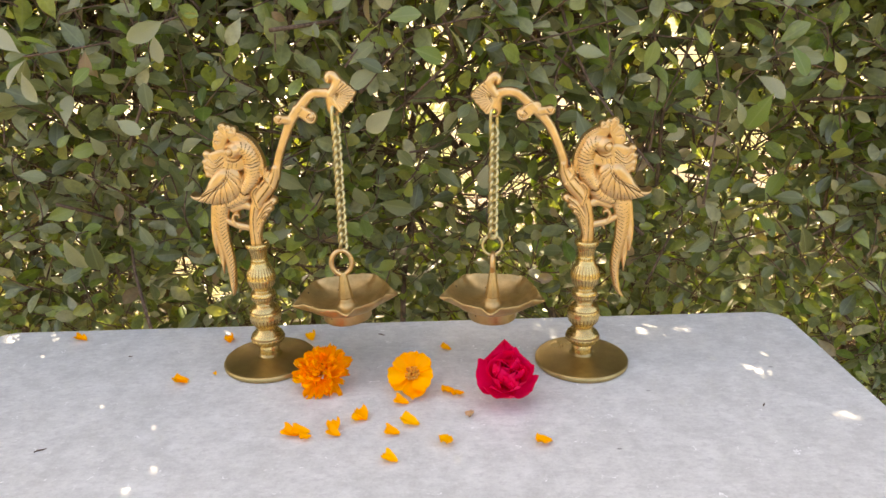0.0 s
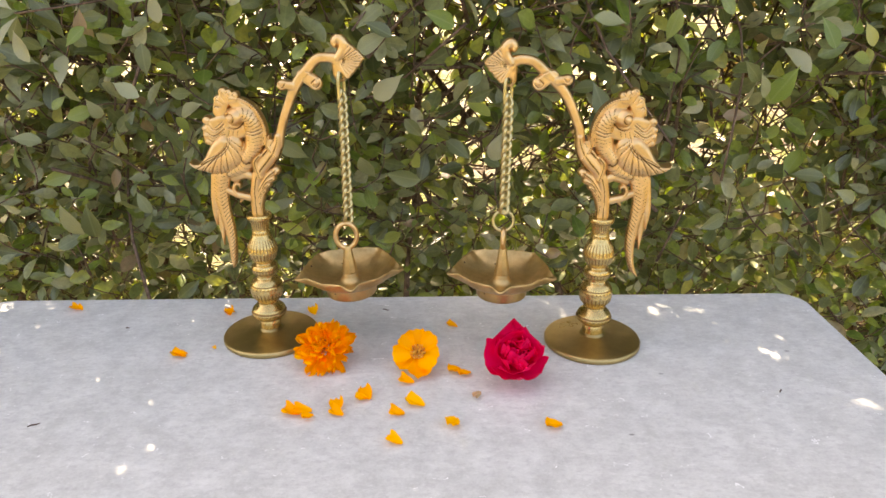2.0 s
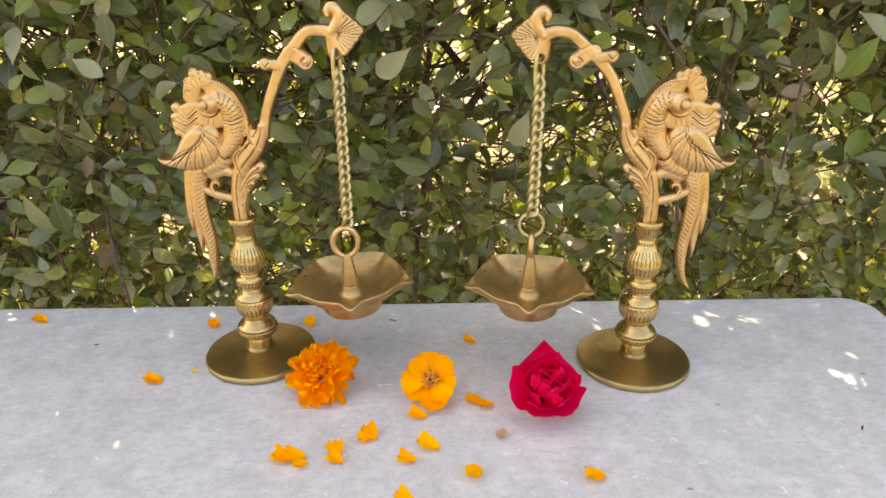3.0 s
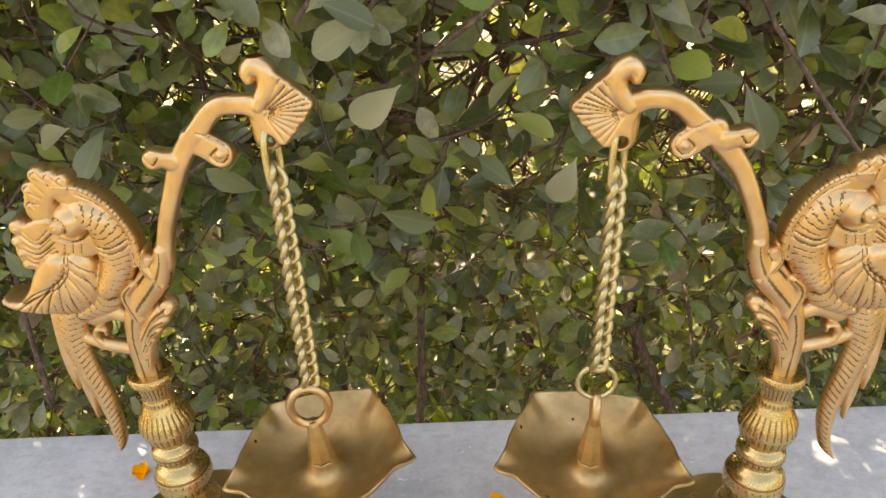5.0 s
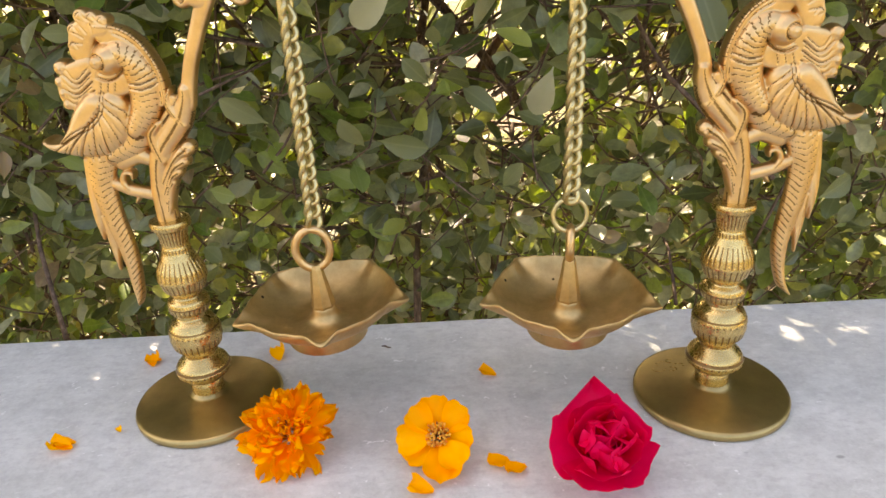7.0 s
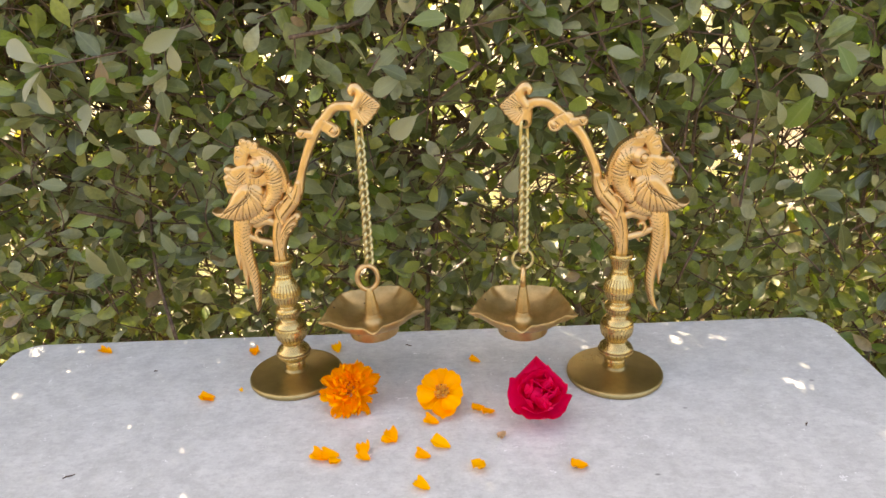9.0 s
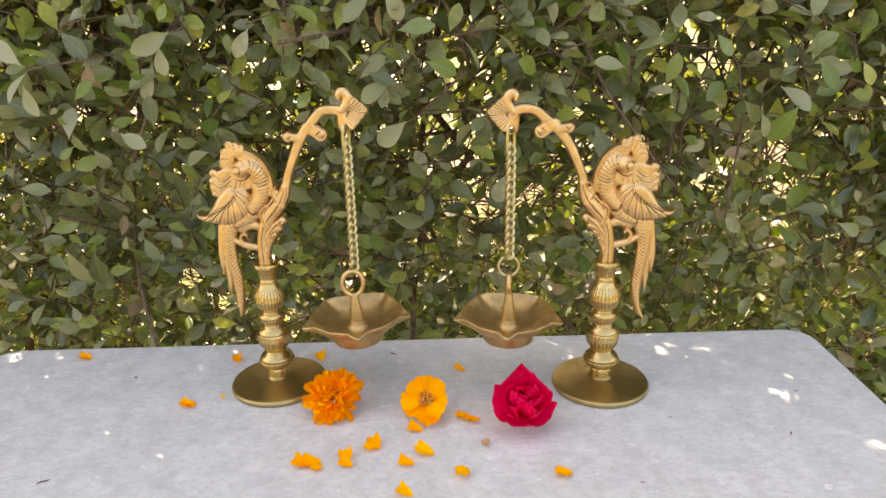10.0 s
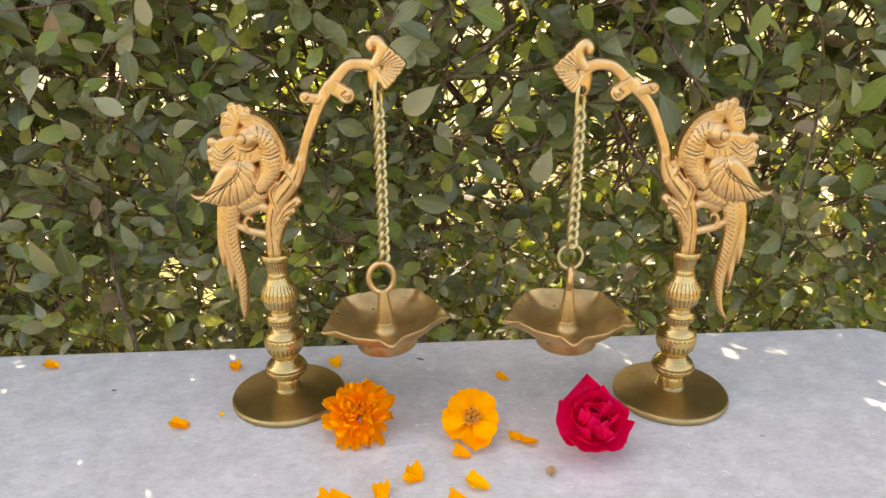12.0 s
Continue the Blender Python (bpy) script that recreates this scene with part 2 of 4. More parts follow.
class Relief:
    """A flat casting, alike on both sides, modelled as a union of swollen bars in the plane (u, z)."""

    def __init__(self, u0, u1, z0, z1, cell):
        self.u, self.z = np.meshgrid(np.arange(u0, u1, cell), np.arange(z0, z1, cell))
        self.inside = np.full(self.u.shape, -1.0)
        self.high = np.zeros(self.u.shape)
        # cut places that get the dark colour for patina and groove shade
        self.stain = np.zeros(self.u.shape, bool)

    def bar(self, points, thick, wave=None, groove=0.0003, flat=2):
        """points: rows of (u, z, radius). wave(s, d): above 0 where a line is cut, from the way along and the signed offset in radii."""
        c = spline(points, max(24, 12 * len(points))) if len(points) > 1 else np.asarray([points[0], points[0]], float) + [[0, 0, 0], [1e-6, 0, 0]]
        seg = c[1:, :2] - c[:-1, :2]
        ln = np.linalg.norm(seg, axis=1) + 1e-12
        along = np.concatenate([[0], np.cumsum(ln)])
        pad = c[:, 2].max() + 0.001
        box = (self.u > c[:, 0].min() - pad) & (self.u < c[:, 0].max() + pad) & (self.z > c[:, 1].min() - pad) & (self.z < c[:, 1].max() + pad)
        pu, pz = self.u[box], self.z[box]
        best, bs, bd, br = np.full(pu.shape, -1.0), np.zeros(pu.shape), np.zeros(pu.shape), np.ones(pu.shape)
        for k in range(len(seg)):
            du, dz = pu - c[k, 0], pz - c[k, 1]
            f = np.clip((du * seg[k, 0] + dz * seg[k, 1]) / ln[k] ** 2, 0, 1)
            eu, ez = du - f * seg[k, 0], dz - f * seg[k, 1]
            r = c[k, 2] + f * (c[k + 1, 2] - c[k, 2])
            d = np.hypot(eu, ez)
            better = r - d > best
            sign = np.sign(seg[k, 0] * dz - seg[k, 1] * du)
            best = np.where(better, r - d, best)
            bs, bd, br = np.where(better, along[k] + f * ln[k], bs), np.where(better, sign * d / r, bd), np.where(better, r, br)
        h = np.where(best > 0, thick * np.clip(1 - np.abs(np.clip(bd, -1, 1)) ** flat, 0, 1) ** (1 / flat), 0)
        cut = np.zeros(pu.shape, bool)
        if wave:
            w = wave(bs, bd)
            cut = (w > 0) & (best > 0.0002)
            h = h - groove * np.clip(w, 0, 1) * (best > 0)
        h = np.where(best > 0, np.maximum(h, 0.0004), 0)
        old = self.high[box]
        wins = h > old
        self.high[box] = np.maximum(old, h)
        self.stain[box] = np.where(wins, cut, self.stain[box])
        self.inside[box] = np.maximum(self.inside[box], best)

    def cut(self, points, width, deep):
        """An engraved line along rows of (u, z)."""
        c = spline(points, 40)
        box = (self.u > c[:, 0].min() - width) & (self.u < c[:, 0].max() + width) & (self.z > c[:, 1].min() - width) & (self.z < c[:, 1].max() + width)
        pu, pz = self.u[box], self.z[box]
        d = np.full(pu.shape, 1.0)
        for a, b in zip(c[:-1], c[1:]):
            e = b - a
            f = np.clip(((pu - a[0]) * e[0] + (pz - a[1]) * e[1]) / (e @ e + 1e-14), 0, 1)
            d = np.minimum(d, np.hypot(pu - a[0] - f * e[0], pz - a[1] - f * e[1]))
        w = np.clip(1 - d / width, 0, 1)
        self.high[box] = np.where(self.high[box] > 0, np.maximum(self.high[box] - deep * np.sqrt(w), 0.0005), 0)
        self.stain[box] |= (d < 0.62 * width) & (self.high[box] > 0)

    def hole(self, u, z, r):
        self.inside = np.minimum(self.inside, np.hypot(self.u - u, self.z - z) - r)

    def mesh(self, name, mats, flip):
        keep = self.inside > 0
        quad = keep[:-1, :-1] & keep[1:, :-1] & keep[:-1, 1:] & keep[1:, 1:]
        near = keep[:-1, :-1] | keep[1:, :-1] | keep[:-1, 1:] | keep[1:, 1:]
        gz, gu = np.gradient(self.inside, self.z[1, 0] - self.z[0, 0])
        norm = gu ** 2 + gz ** 2 + 1e-9
        out = ~keep
        step = np.where(out, np.clip(-self.inside, 0, 0.001), 0)
        u, z = self.u + step * gu / np.sqrt(norm), self.z + step * gz / np.sqrt(norm)
        high = np.where(out, 0, self.high)
        rim = np.clip(self.inside / 0.0012, 0, 1)
        high = high * np.sqrt(np.clip(1 - (1 - rim) ** 2, 0, 1))
        used = np.zeros(keep.shape, bool)
        for a, b in ((slice(None, -1), slice(None, -1)), (slice(1, None), slice(None, -1)), (slice(None, -1), slice(1, None)), (slice(1, None), slice(1, None))):
            used[a, b] |= near
        idx = np.full(keep.shape, -1)
        idx[used] = np.arange(used.sum())
        n = used.sum()
        back = idx.copy()
        both = used & ~out
        back[both] = n + np.arange(both.sum())
        s = -1 if flip else 1
        verts = np.vstack([np.column_stack([s * u[used], -high[used], z[used]]), np.column_stack([s * u[both], high[both], z[both]])])
        q = [(a[:-1, :-1][near], a[:-1, 1:][near], a[1:, 1:][near], a[1:, :-1][near]) for a in (idx, back)]
        f1, f2 = np.column_stack(q[0]), np.column_stack(q[1])[:, ::-1]
        faces = np.vstack([f1, f2])
        if flip:
            faces = faces[:, ::-1]
        st = (self.stain[:-1, :-1] & self.stain[1:, 1:])[near]
        return mesh_of(name, verts, faces, mats, True, np.concatenate([st, st]).astype(int))


# ---------------------------------------------------------------- ground and table
def ground_sheet():
    verts, faces = lathe([(0.01, 0.0), (3.0, 0.0), (30.0, 0.0), (600.0, 0.0)], 48)
    ob = new("ground", mesh_of("ground", verts, faces[:-2], [LAWN]))
    return tagged(ob, "sunlit dry yellow-green lawn with bare earth patches", "ground", kind="structure")


ground_sheet()
TABLE_TOP, TABLE_TURN = 0.75, 3.0


def rounded_slab(name, w, d, h, radius, mat, edge=0.003):
    bm = bmesh.new()
    ring = []
    for cx, cy, a0 in ((w / 2 - radius, d / 2 - radius, 0), (-w / 2 + radius, d / 2 - radius, 90), (-w / 2 + radius, -d / 2 + radius, 180), (w / 2 - radius, -d / 2 + radius, 270)):
        for k in range(9):
            a = radians(a0 + 90 * k / 8)
            ring.append(bm.verts.new((cx + radius * math.cos(a), cy + radius * math.sin(a), 0)))
    face = bm.faces.new(ring)
    up = bmesh.ops.extrude_face_region(bm, geom=[face])
    bmesh.ops.translate(bm, verts=[v for v in up["geom"] if isinstance(v, bmesh.types.BMVert)], vec=(0, 0, h))
    bmesh.ops.recalc_face_normals(bm, faces=bm.faces)
    flat = [e for e in bm.edges if abs(e.verts[0].co.z - e.verts[1].co.z) < 1e-6]
    bmesh.ops.bevel(bm, geom=flat, offset=edge, segments=3, affect="EDGES", profile=0.5)
    me = bpy.data.meshes.new(name)
    bm.to_mesh(me)
    bm.free()
    me.materials.append(mat)
    return me


def stone_table():
    top_z, depth = TABLE_TOP, 0.62
    m = pose(-0.010, 0.839, 0, 0, 0, TABLE_TURN) @ pose(0, -depth / 2, 0)
    t = thing("stone_table", m, "pale grey speckled stone table with rounded corners", "table")
    part("tabletop", rounded_slab("tabletop", 0.942, depth, 0.03, 0.03, STONE), t, at=pose(0, 0, top_z - 0.03))
    leg = rounded_slab("table_leg", 0.06, depth - 0.12, top_z - 0.03, 0.012, STONE)
    for x in (-0.34, 0.34):
        part("leg", leg, t, at=pose(x, 0, 0))


stone_table()


# ---------------------------------------------------------------- brass lamps
def lines(pitch, share=0.3, chevron=0.0):
    """Cut lines across a bar, slanted by chevron."""
    return lambda s, d: np.cos(2 * math.pi * (s + chevron * np.abs(d)) / pitch) - (1 - 2 * share)


def ribs(count):
    """Cut lines along a bar."""
    return lambda s, d: np.cos(math.pi * count * d) - 0.55


def bird_mesh(flip, tail_tip):
    r = Relief(-0.064, 0.03, 0.062, 0.262, 0.0005)
    # tail, hanging, with two smooth side feathers
    r.bar([(-0.0391, 0.1724, 0.003), (-0.0411, 0.1536, 0.0034), (-0.0421, 0.1368, 0.0030), (-0.0421, 0.1229, 0.0007)], 0.0034)
    r.bar([(-0.0382, 0.1368, 0.0026), (-0.0372, 0.1199, 0.0031), (-0.0372, 0.1021, 0.0007)], 0.0034)
    r.bar([(-0.0302, 0.1754, 0.0093), (-0.0328, 0.1645, 0.0083), (-0.0338, 0.1516, 0.0073), (-0.0322, 0.1358, 0.0063), (-0.0296, 0.1199, 0.0056), (-0.0286, 0.1051, 0.0048)] + tail_tip,
          0.006, lines(0.0036, 0.16, 0.005), 0.0008)
    r.cut([(-0.0225, 0.166), (-0.0255, 0.150), (-0.0255, 0.135), (-0.0235, 0.119), (-0.0235, 0.106)], 0.0005, 0.0008)
    # belly and the casting behind the neck
    r.bar([(-0.0045, 0.1883, 0.0085), (-0.0104, 0.1814, 0.008), (-0.0223, 0.1754, 0.0062)], 0.0078, lines(0.004, 0.16, 0.004), 0.0005)
    r.bar([(0.0124, 0.2052, 0.0032), (0.0094, 0.221, 0.0056), (0.0015, 0.2359, 0.006), (-0.0104, 0.2418, 0.006)], 0.0062, None, 0, 4)
    r.bar([(-0.002, 0.1722, 0.0046), (-0.0094, 0.1742, 0.005), (-0.0190, 0.1710, 0.0052)], 0.0055)
    # neck, arched over and tucked, with a beaded ridge along its back
    r.bar([(-0.0104, 0.2299, 0.0079), (-0.0035, 0.2315, 0.0083), (0.0025, 0.225, 0.0093), (0.0045, 0.2131, 0.0097), (0.0025, 0.2012, 0.009), (-0.0045, 0.1903, 0.0072)],
          0.0112, lines(0.0029, 0.18, 0.0025), 0.0008)
    r.bar([(0.0158, 0.2035, 0.0013), (0.0158, 0.218, 0.0014), (0.0118, 0.2305, 0.0014), (0.0057, 0.2395, 0.0014), (-0.0035, 0.2452, 0.0014), (-0.0144, 0.2462, 0.0013)], 0.0074, lines(0.0022, 0.25), 0.0005)
    r.cut([(0.0128, 0.204), (0.0134, 0.217), (0.0098, 0.2285), (0.0035, 0.2375), (-0.0045, 0.2425)], 0.0006, 0.001)
    for z in (0.2185, 0.2155):
        r.cut([(0.0128, z), (0.005, z - 0.0022), (-0.005, z - 0.0018)], 0.0005, 0.0008)
    # head, eye, beak
    r.bar([(-0.008, 0.2165, 0.0075), (-0.0205, 0.2155, 0.0075)], 0.0082, None, 0, 5)
    r.bar([(-0.0112, 0.2292, 0.0094)], 0.0150)
    r.bar([(-0.0148, 0.2286, 0.0044)], 0.0156, None, 0, 4)
    r.cut([(-0.0148 + 0.0040 * math.cos(a), 0.2286 + 0.0040 * math.sin(a)) for a in np.linspace(0, 6.283, 12)], 0.0008, 0.0018)
    r.bar([(-0.0148, 0.2286, 0.0020)], 0.0168)
    r.cut([(-0.003, 0.2245), (-0.0085, 0.2195), (-0.0140, 0.2185), (-0.0205, 0.2215)], 0.0009, 0.002)
    for k in range(3):
        r.cut([(-0.009 - 0.004 * k, 0.2175), (-0.0105 - 0.004 * k, 0.2120)], 0.0005, 0.0009)
    # crest, flat lobes packed close with small spirals
    r.bar([(-0.0105, 0.2452, 0.0045), (-0.0173, 0.2458, 0.0062), (-0.0223, 0.2418, 0.0074), (-0.0250, 0.2340, 0.0068)], 0.0068, None, 0, 4)
    for u, z, q in ((-0.0094, 0.2488, 0.0038), (-0.0148, 0.2505, 0.004), (-0.0203, 0.2515, 0.0046), (-0.0256, 0.2450, 0.0042), (-0.0276, 0.2369, 0.004)):
        r.bar([(u, z, q)], 0.0072, None, 0, 3)
        r.cut([(u + 0.55 * q, z - 0.2 * q), (u + 0.1 * q, z + 0.55 * q), (u - 0.5 * q, z), (u, z - 0.4 * q)], 0.0005, 0.0009)
    for a in (80, 112, 144, 176):
        cu, su = math.cos(radians(a)), math.sin(radians(a))
        r.cut([(-0.0165 + 0.006 * cu, 0.2375 + 0.006 * su), (-0.0175 + 0.010 * cu, 0.2380 + 0.010 * su)], 0.0005, 0.0008)
    # plume: sagging ridges that end in curls
    r.bar([(-0.0225, 0.224, 0.0068), (-0.0305, 0.2195, 0.0094), (-0.0350, 0.2135, 0.0082), (-0.0362, 0.2080, 0.0056)], 0.0082, None, 0, 5)
    for k, (u, z, q) in enumerate(((-0.0378, 0.2258, 0.0046), (-0.0400, 0.2186, 0.0037), (-0.0396, 0.2124, 0.0035), (-0.0388, 0.2062, 0.0036))):
        mid = (-0.0305 - 0.0012 * k, 0.2195 - 0.0052 * k, 0.0027)
        r.bar([(u, z, q)], 0.0086, None, 0, 3)
        r.bar([(u, z, q * 0.45)], 0.0098)
        r.cut([(-0.0215, 0.2230 - 0.0048 * k), (mid[0], mid[1] - 0.0026), (u + 0.001, z - 0.0036)], 0.0006, 0.0014)
        r.cut([(-0.0225, 0.2252 - 0.0048 * k), (mid[0], mid[1]), (u + 0.003, z - 0.0006)], 0.0004, 0.0007)
    # folded wing, one smooth swelling with feather lines and a double cord
    r.bar([(-0.0154, 0.2035, 0.0098), (-0.0223, 0.1923, 0.0151), (-0.0352, 0.1853, 0.0103), (-0.0461, 0.1822, 0.0050), (-0.054, 0.1833, 0.0024), (-0.0585, 0.1868, 0.0005)], 0.0116, None, 0, 2.4)
    r.bar([(-0.0243, 0.2045, 0.0085), (-0.0312, 0.1982, 0.0080), (-0.0391, 0.1903, 0.0050), (-0.0471, 0.1853, 0.0014)], 0.0122, None, 0, 2.6)
    for k, (u, z) in enumerate(((-0.0074, 0.1975), (-0.0088, 0.1895), (-0.0144, 0.1818), (-0.0223, 0.1768), (-0.0302, 0.1744), (-0.0391, 0.1748), (-0.0461, 0.1774), (-0.052, 0.1806))):
        f = k / 7
        su, sz = -0.0165 - 0.016 * f, 0.2085 - 0.0165 * f
        mu, mz = su + 0.5 * (u - su) + 0.003 * (1 - 1.8 * f), sz + 0.5 * (z - sz) - 0.0012
        r.cut([(su, sz), (mu, mz), (u, z)], 0.0007, 0.0014)
        if k < 7:
            r.cut([(mu - 0.0035, mz - 0.001), (u - 0.0035, z - 0.001)], 0.0005, 0.0008)
    for off in (0.0, 0.002):
        r.cut([(-0.0173 - off, 0.2118), (-0.0193 - off, 0.2022), (-0.0273 - 0.5 * off, 0.1935 + off), (-0.0391, 0.1888 + off), (-0.0475, 0.1846 + 0.4 * off)], 0.0006, 0.0012)
    # foot and small curl between the tail and the branch
    r.bar([(-0.0045, 0.1505, 0.0042), (-0.0114, 0.1522, 0.0040), (-0.0183, 0.1540, 0.0040), (-0.0253, 0.1576, 0.0036)], 0.005)
    r.bar([(-0.0183, 0.1556, 0.0016), (-0.0205, 0.1600, 0.0024), (-0.0187, 0.1645, 0.0022), (-0.0148, 0.1645, 0.0018), (-0.0144, 0.1615, 0.0012)], 0.0056)
    r.bar([(-0.0134, 0.1506, 0.0022), (-0.0164, 0.1462, 0.001)], 0.0036)
    r.high *= 0.8
    return r.mesh("bird", [BRASS_CAST, PATINA_SHADE], flip)


def branch_mesh(flip, arm, shift, rise, knob):
    q = lambda u: u + shift if u > 0.08 else u
    p = lambda u, z: z + rise if u > 0.08 else z
    r = Relief(-0.02, 0.12, 0.13, 0.302, 0.0005)

    def bar(points, *rest):
        r.bar([(q(u), p(u, z), w) for u, z, w in points], *rest)

    bar([(0.0, 0.134, 0.0068), (-0.0002, 0.1506, 0.0063), (0.0008, 0.1625, 0.0058), (0.0038, 0.1734, 0.0065), (0.0094, 0.1814, 0.0068), (0.0154, 0.1883, 0.0072), (0.0213, 0.1962, 0.0068), (0.0253, 0.2052, 0.005), (0.0263, 0.211, 0.0042)],
        0.0062, lambda s, d: np.cos(2.2 * math.pi * d) - 0.72, 0.0007)
    # casting web between the branch and the bird
    bar([(0.006, 0.176, 0.006), (0.0125, 0.190, 0.0062), (0.0185, 0.2005, 0.0045), (0.0195, 0.207, 0.0022)], 0.005, None, 0, 4)
    for u, z in ((0.0125, 0.1985), (0.0165, 0.2035)):
        r.cut([(u + 0.006, z + 0.0045), (u + 0.001, z - 0.003), (u - 0.007, z - 0.0115)], 0.0005, 0.0009)
    r.bar(arm, 0.0043, None, 0, 3)
    # collar of leaf where bird and branch meet
    bar([(0.0225, 0.192, 0.0035), (0.016, 0.203, 0.003), (0.0185, 0.212, 0.0012)], 0.0062, ribs(2), 0.0005)
    bar([(0.006, 0.172, 0.004), (0.003, 0.186, 0.0045), (0.008, 0.193, 0.003)], 0.0066, ribs(2), 0.0005)
    # leaf scroll on the inner side
    for u, z, w, mu, mz in ((0.0215, 0.1785, 0.0048, 0.0125, 0.1715), (0.0180, 0.1705, 0.0034, 0.0105, 0.1655), (0.0135, 0.1645, 0.003, 0.008, 0.1595), (0.0095, 0.1585, 0.0026, 0.006, 0.1535)):
        bar([(0.003, mz - 0.014, 0.0024), (mu, mz, 0.0036), (u, z, w)], 0.0056, ribs(2), 0.0005)
    bar([(0.0222, 0.1768, 0.0026)], 0.0075)
    r.cut([(0.0262, 0.1795), (0.0225, 0.1835), (0.0175, 0.180), (0.0205, 0.1755)], 0.0005, 0.001)
    # knob and curl on the arm
    ku, kz = knob
    bar([(ku + 0.0085, kz - 0.001, 0.005), (ku + 0.004, kz, 0.0042), (ku, kz, 0.0052)], 0.0052, None, 0, 3)
    r.cut([(ku - 0.003, kz + 0.0015), (ku, kz - 0.002), (ku + 0.0032, kz + 0.0015)], 0.0006, 0.001)
    bar([(0.053, 0.266, 0.0055), (0.0595, 0.2630, 0.0062), (0.0648, 0.2592, 0.0066)], 0.0038, None, 0, 4)
    bar([(0.0652, 0.2598, 0.003)], 0.0052)
    r.cut([(0.0575, 0.270), (0.067, 0.2645), (0.069, 0.2595), (0.065, 0.2555), (0.0612, 0.2590), (0.0645, 0.2625)], 0.0006, 0.0012)
    # shell-shaped end
    tips = ((0.0965, 0.2885), (0.1015, 0.2845), (0.106, 0.2805), (0.1098, 0.2765), (0.1062, 0.271), (0.1018, 0.266), (0.0972, 0.2612))
    for u, z in tips:
        bar([(0.0885, 0.2735, 0.004), ((0.0885 + u) / 2, (0.2735 + z) / 2, 0.0042), (u, z, 0.0031)], 0.0044, None, 0, 5)
    bar([(0.0965, 0.2885, 0.0031), (0.1098, 0.2765, 0.0031)], 0.0044, None, 0, 5)
    bar([(0.1098, 0.2765, 0.0031), (0.0972, 0.2612, 0.0031)], 0.0044, None, 0, 5)
    bar([(0.0975, 0.275, 0.0092)], 0.0044, None, 0, 5)
    for k in range(13):
        f = k / 2
        a, b = tips[int(f)], tips[min(6, int(f) + 1)]
        u, z = a[0] + (b[0] - a[0]) * (f % 1), a[1] + (b[1] - a[1]) * (f % 1)
        ln = 1.12 if k % 2 else 1.05
        r.cut([(q(0.0905 + 0.12 * (u - 0.0905)), 0.2735 + rise + 0.12 * (z - 0.2735)), (q(0.0885 + ln * (u - 0.0885)), 0.2735 + rise + ln * (z - 0.2735))], 0.0005, 0.0009)
    bar([(0.089, 0.276, 0.0042), (0.094, 0.284, 0.005), (0.0938, 0.290, 0.005), (0.0898, 0.293, 0.0048), (0.0868, 0.2905, 0.004), (0.0868, 0.2875, 0.0026)], 0.0055)
    bar([(0.089, 0.272, 0.006), (0.0905, 0.262, 0.0068)], 0.0042)
    r.hole(q(0.0908), 0.2605 + rise, 0.0026)
    return r.mesh("branch", [BRASS_CAST, PATINA_SHADE], flip)


def stem_mesh():
    rows = [(0.0105, 0.0105), (0.0105, 0.0185), (0.0095, 0.0215), (0.0125, 0.0225), (0.0172, 0.0275), (0.0178, 0.0305), (0.0155, 0.0345), (0.0115, 0.0385), (0.0100, 0.0400), (0.0105, 0.0420),
            (0.0152, 0.0480), (0.0168, 0.0550), (0.0160, 0.0605), (0.0130, 0.0655), (0.0092, 0.0685), (0.0092, 0.0715), (0.0122, 0.0735), (0.0132, 0.0770), (0.0122, 0.0810), (0.0088, 0.0835),
            (0.0090, 0.0850), (0.0128, 0.0890), (0.0150, 0.0960), (0.0143, 0.1020), (0.0108, 0.1095), (0.0088, 0.1140), (0.0086, 0.1165), (0.0080, 0.1180), (0.0086, 0.1240), (0.0098, 0.1290),
            (0.0118, 0.1300), (0.0122, 0.1325), (0.0116, 0.1345), (0.0060, 0.1350)]
    fine = []
    for (a, b), (c, d) in zip(rows[:-1], rows[1:]):
        for k in range(4):
            fine.append((a + (c - a) * k / 4, b + (d - b) * k / 4))
    fine.append(rows[-1])
    bands = ((0.0975, 0.1085, 0.035), (0.0875, 0.0945, 0.03), (0.1185, 0.1285, 0.045), (0.044, 0.0525, 0.025), (0.1135, 0.1168, 0.03), (0.0735, 0.0762, 0.03), (0.0282, 0.0295, 0.03), (0.057, 0.059, 0.04))

    def flute(z, a):
        for lo, hi, amp in bands:
            if lo < z < hi:
                return 1 - amp * (max(0.0, math.cos(26 * a)) ** 2)
        return 0.972 if any(abs(z - g) < 0.0007 for g in (0.0953, 0.0557, 0.0603, 0.0772, 0.031)) else 1.0

    v, f = lathe(fine, 208, flute)
    around = 208
    cut = []
    for q in f:
        if len(q) > 4:
            cut.append(0)
            continue
        k, j = divmod(q[0], around)
        z, a = fine[k][1], 2 * math.pi * (j + 0.5) / around
        # flute and ring cuts take the colour with groove shade painted in
        band = any(lo <= z <= hi for lo, hi, _ in bands) and math.cos(26 * a) > 0.86
        cut.append(1 if band or any(abs(z - g) < 0.0006 for g in (0.0953, 0.0557, 0.0603, 0.0772, 0.031)) else 0)
    return mesh_of("stem", v, f, [BRASS_TURNED, PATINA_SHADE], True, cut)


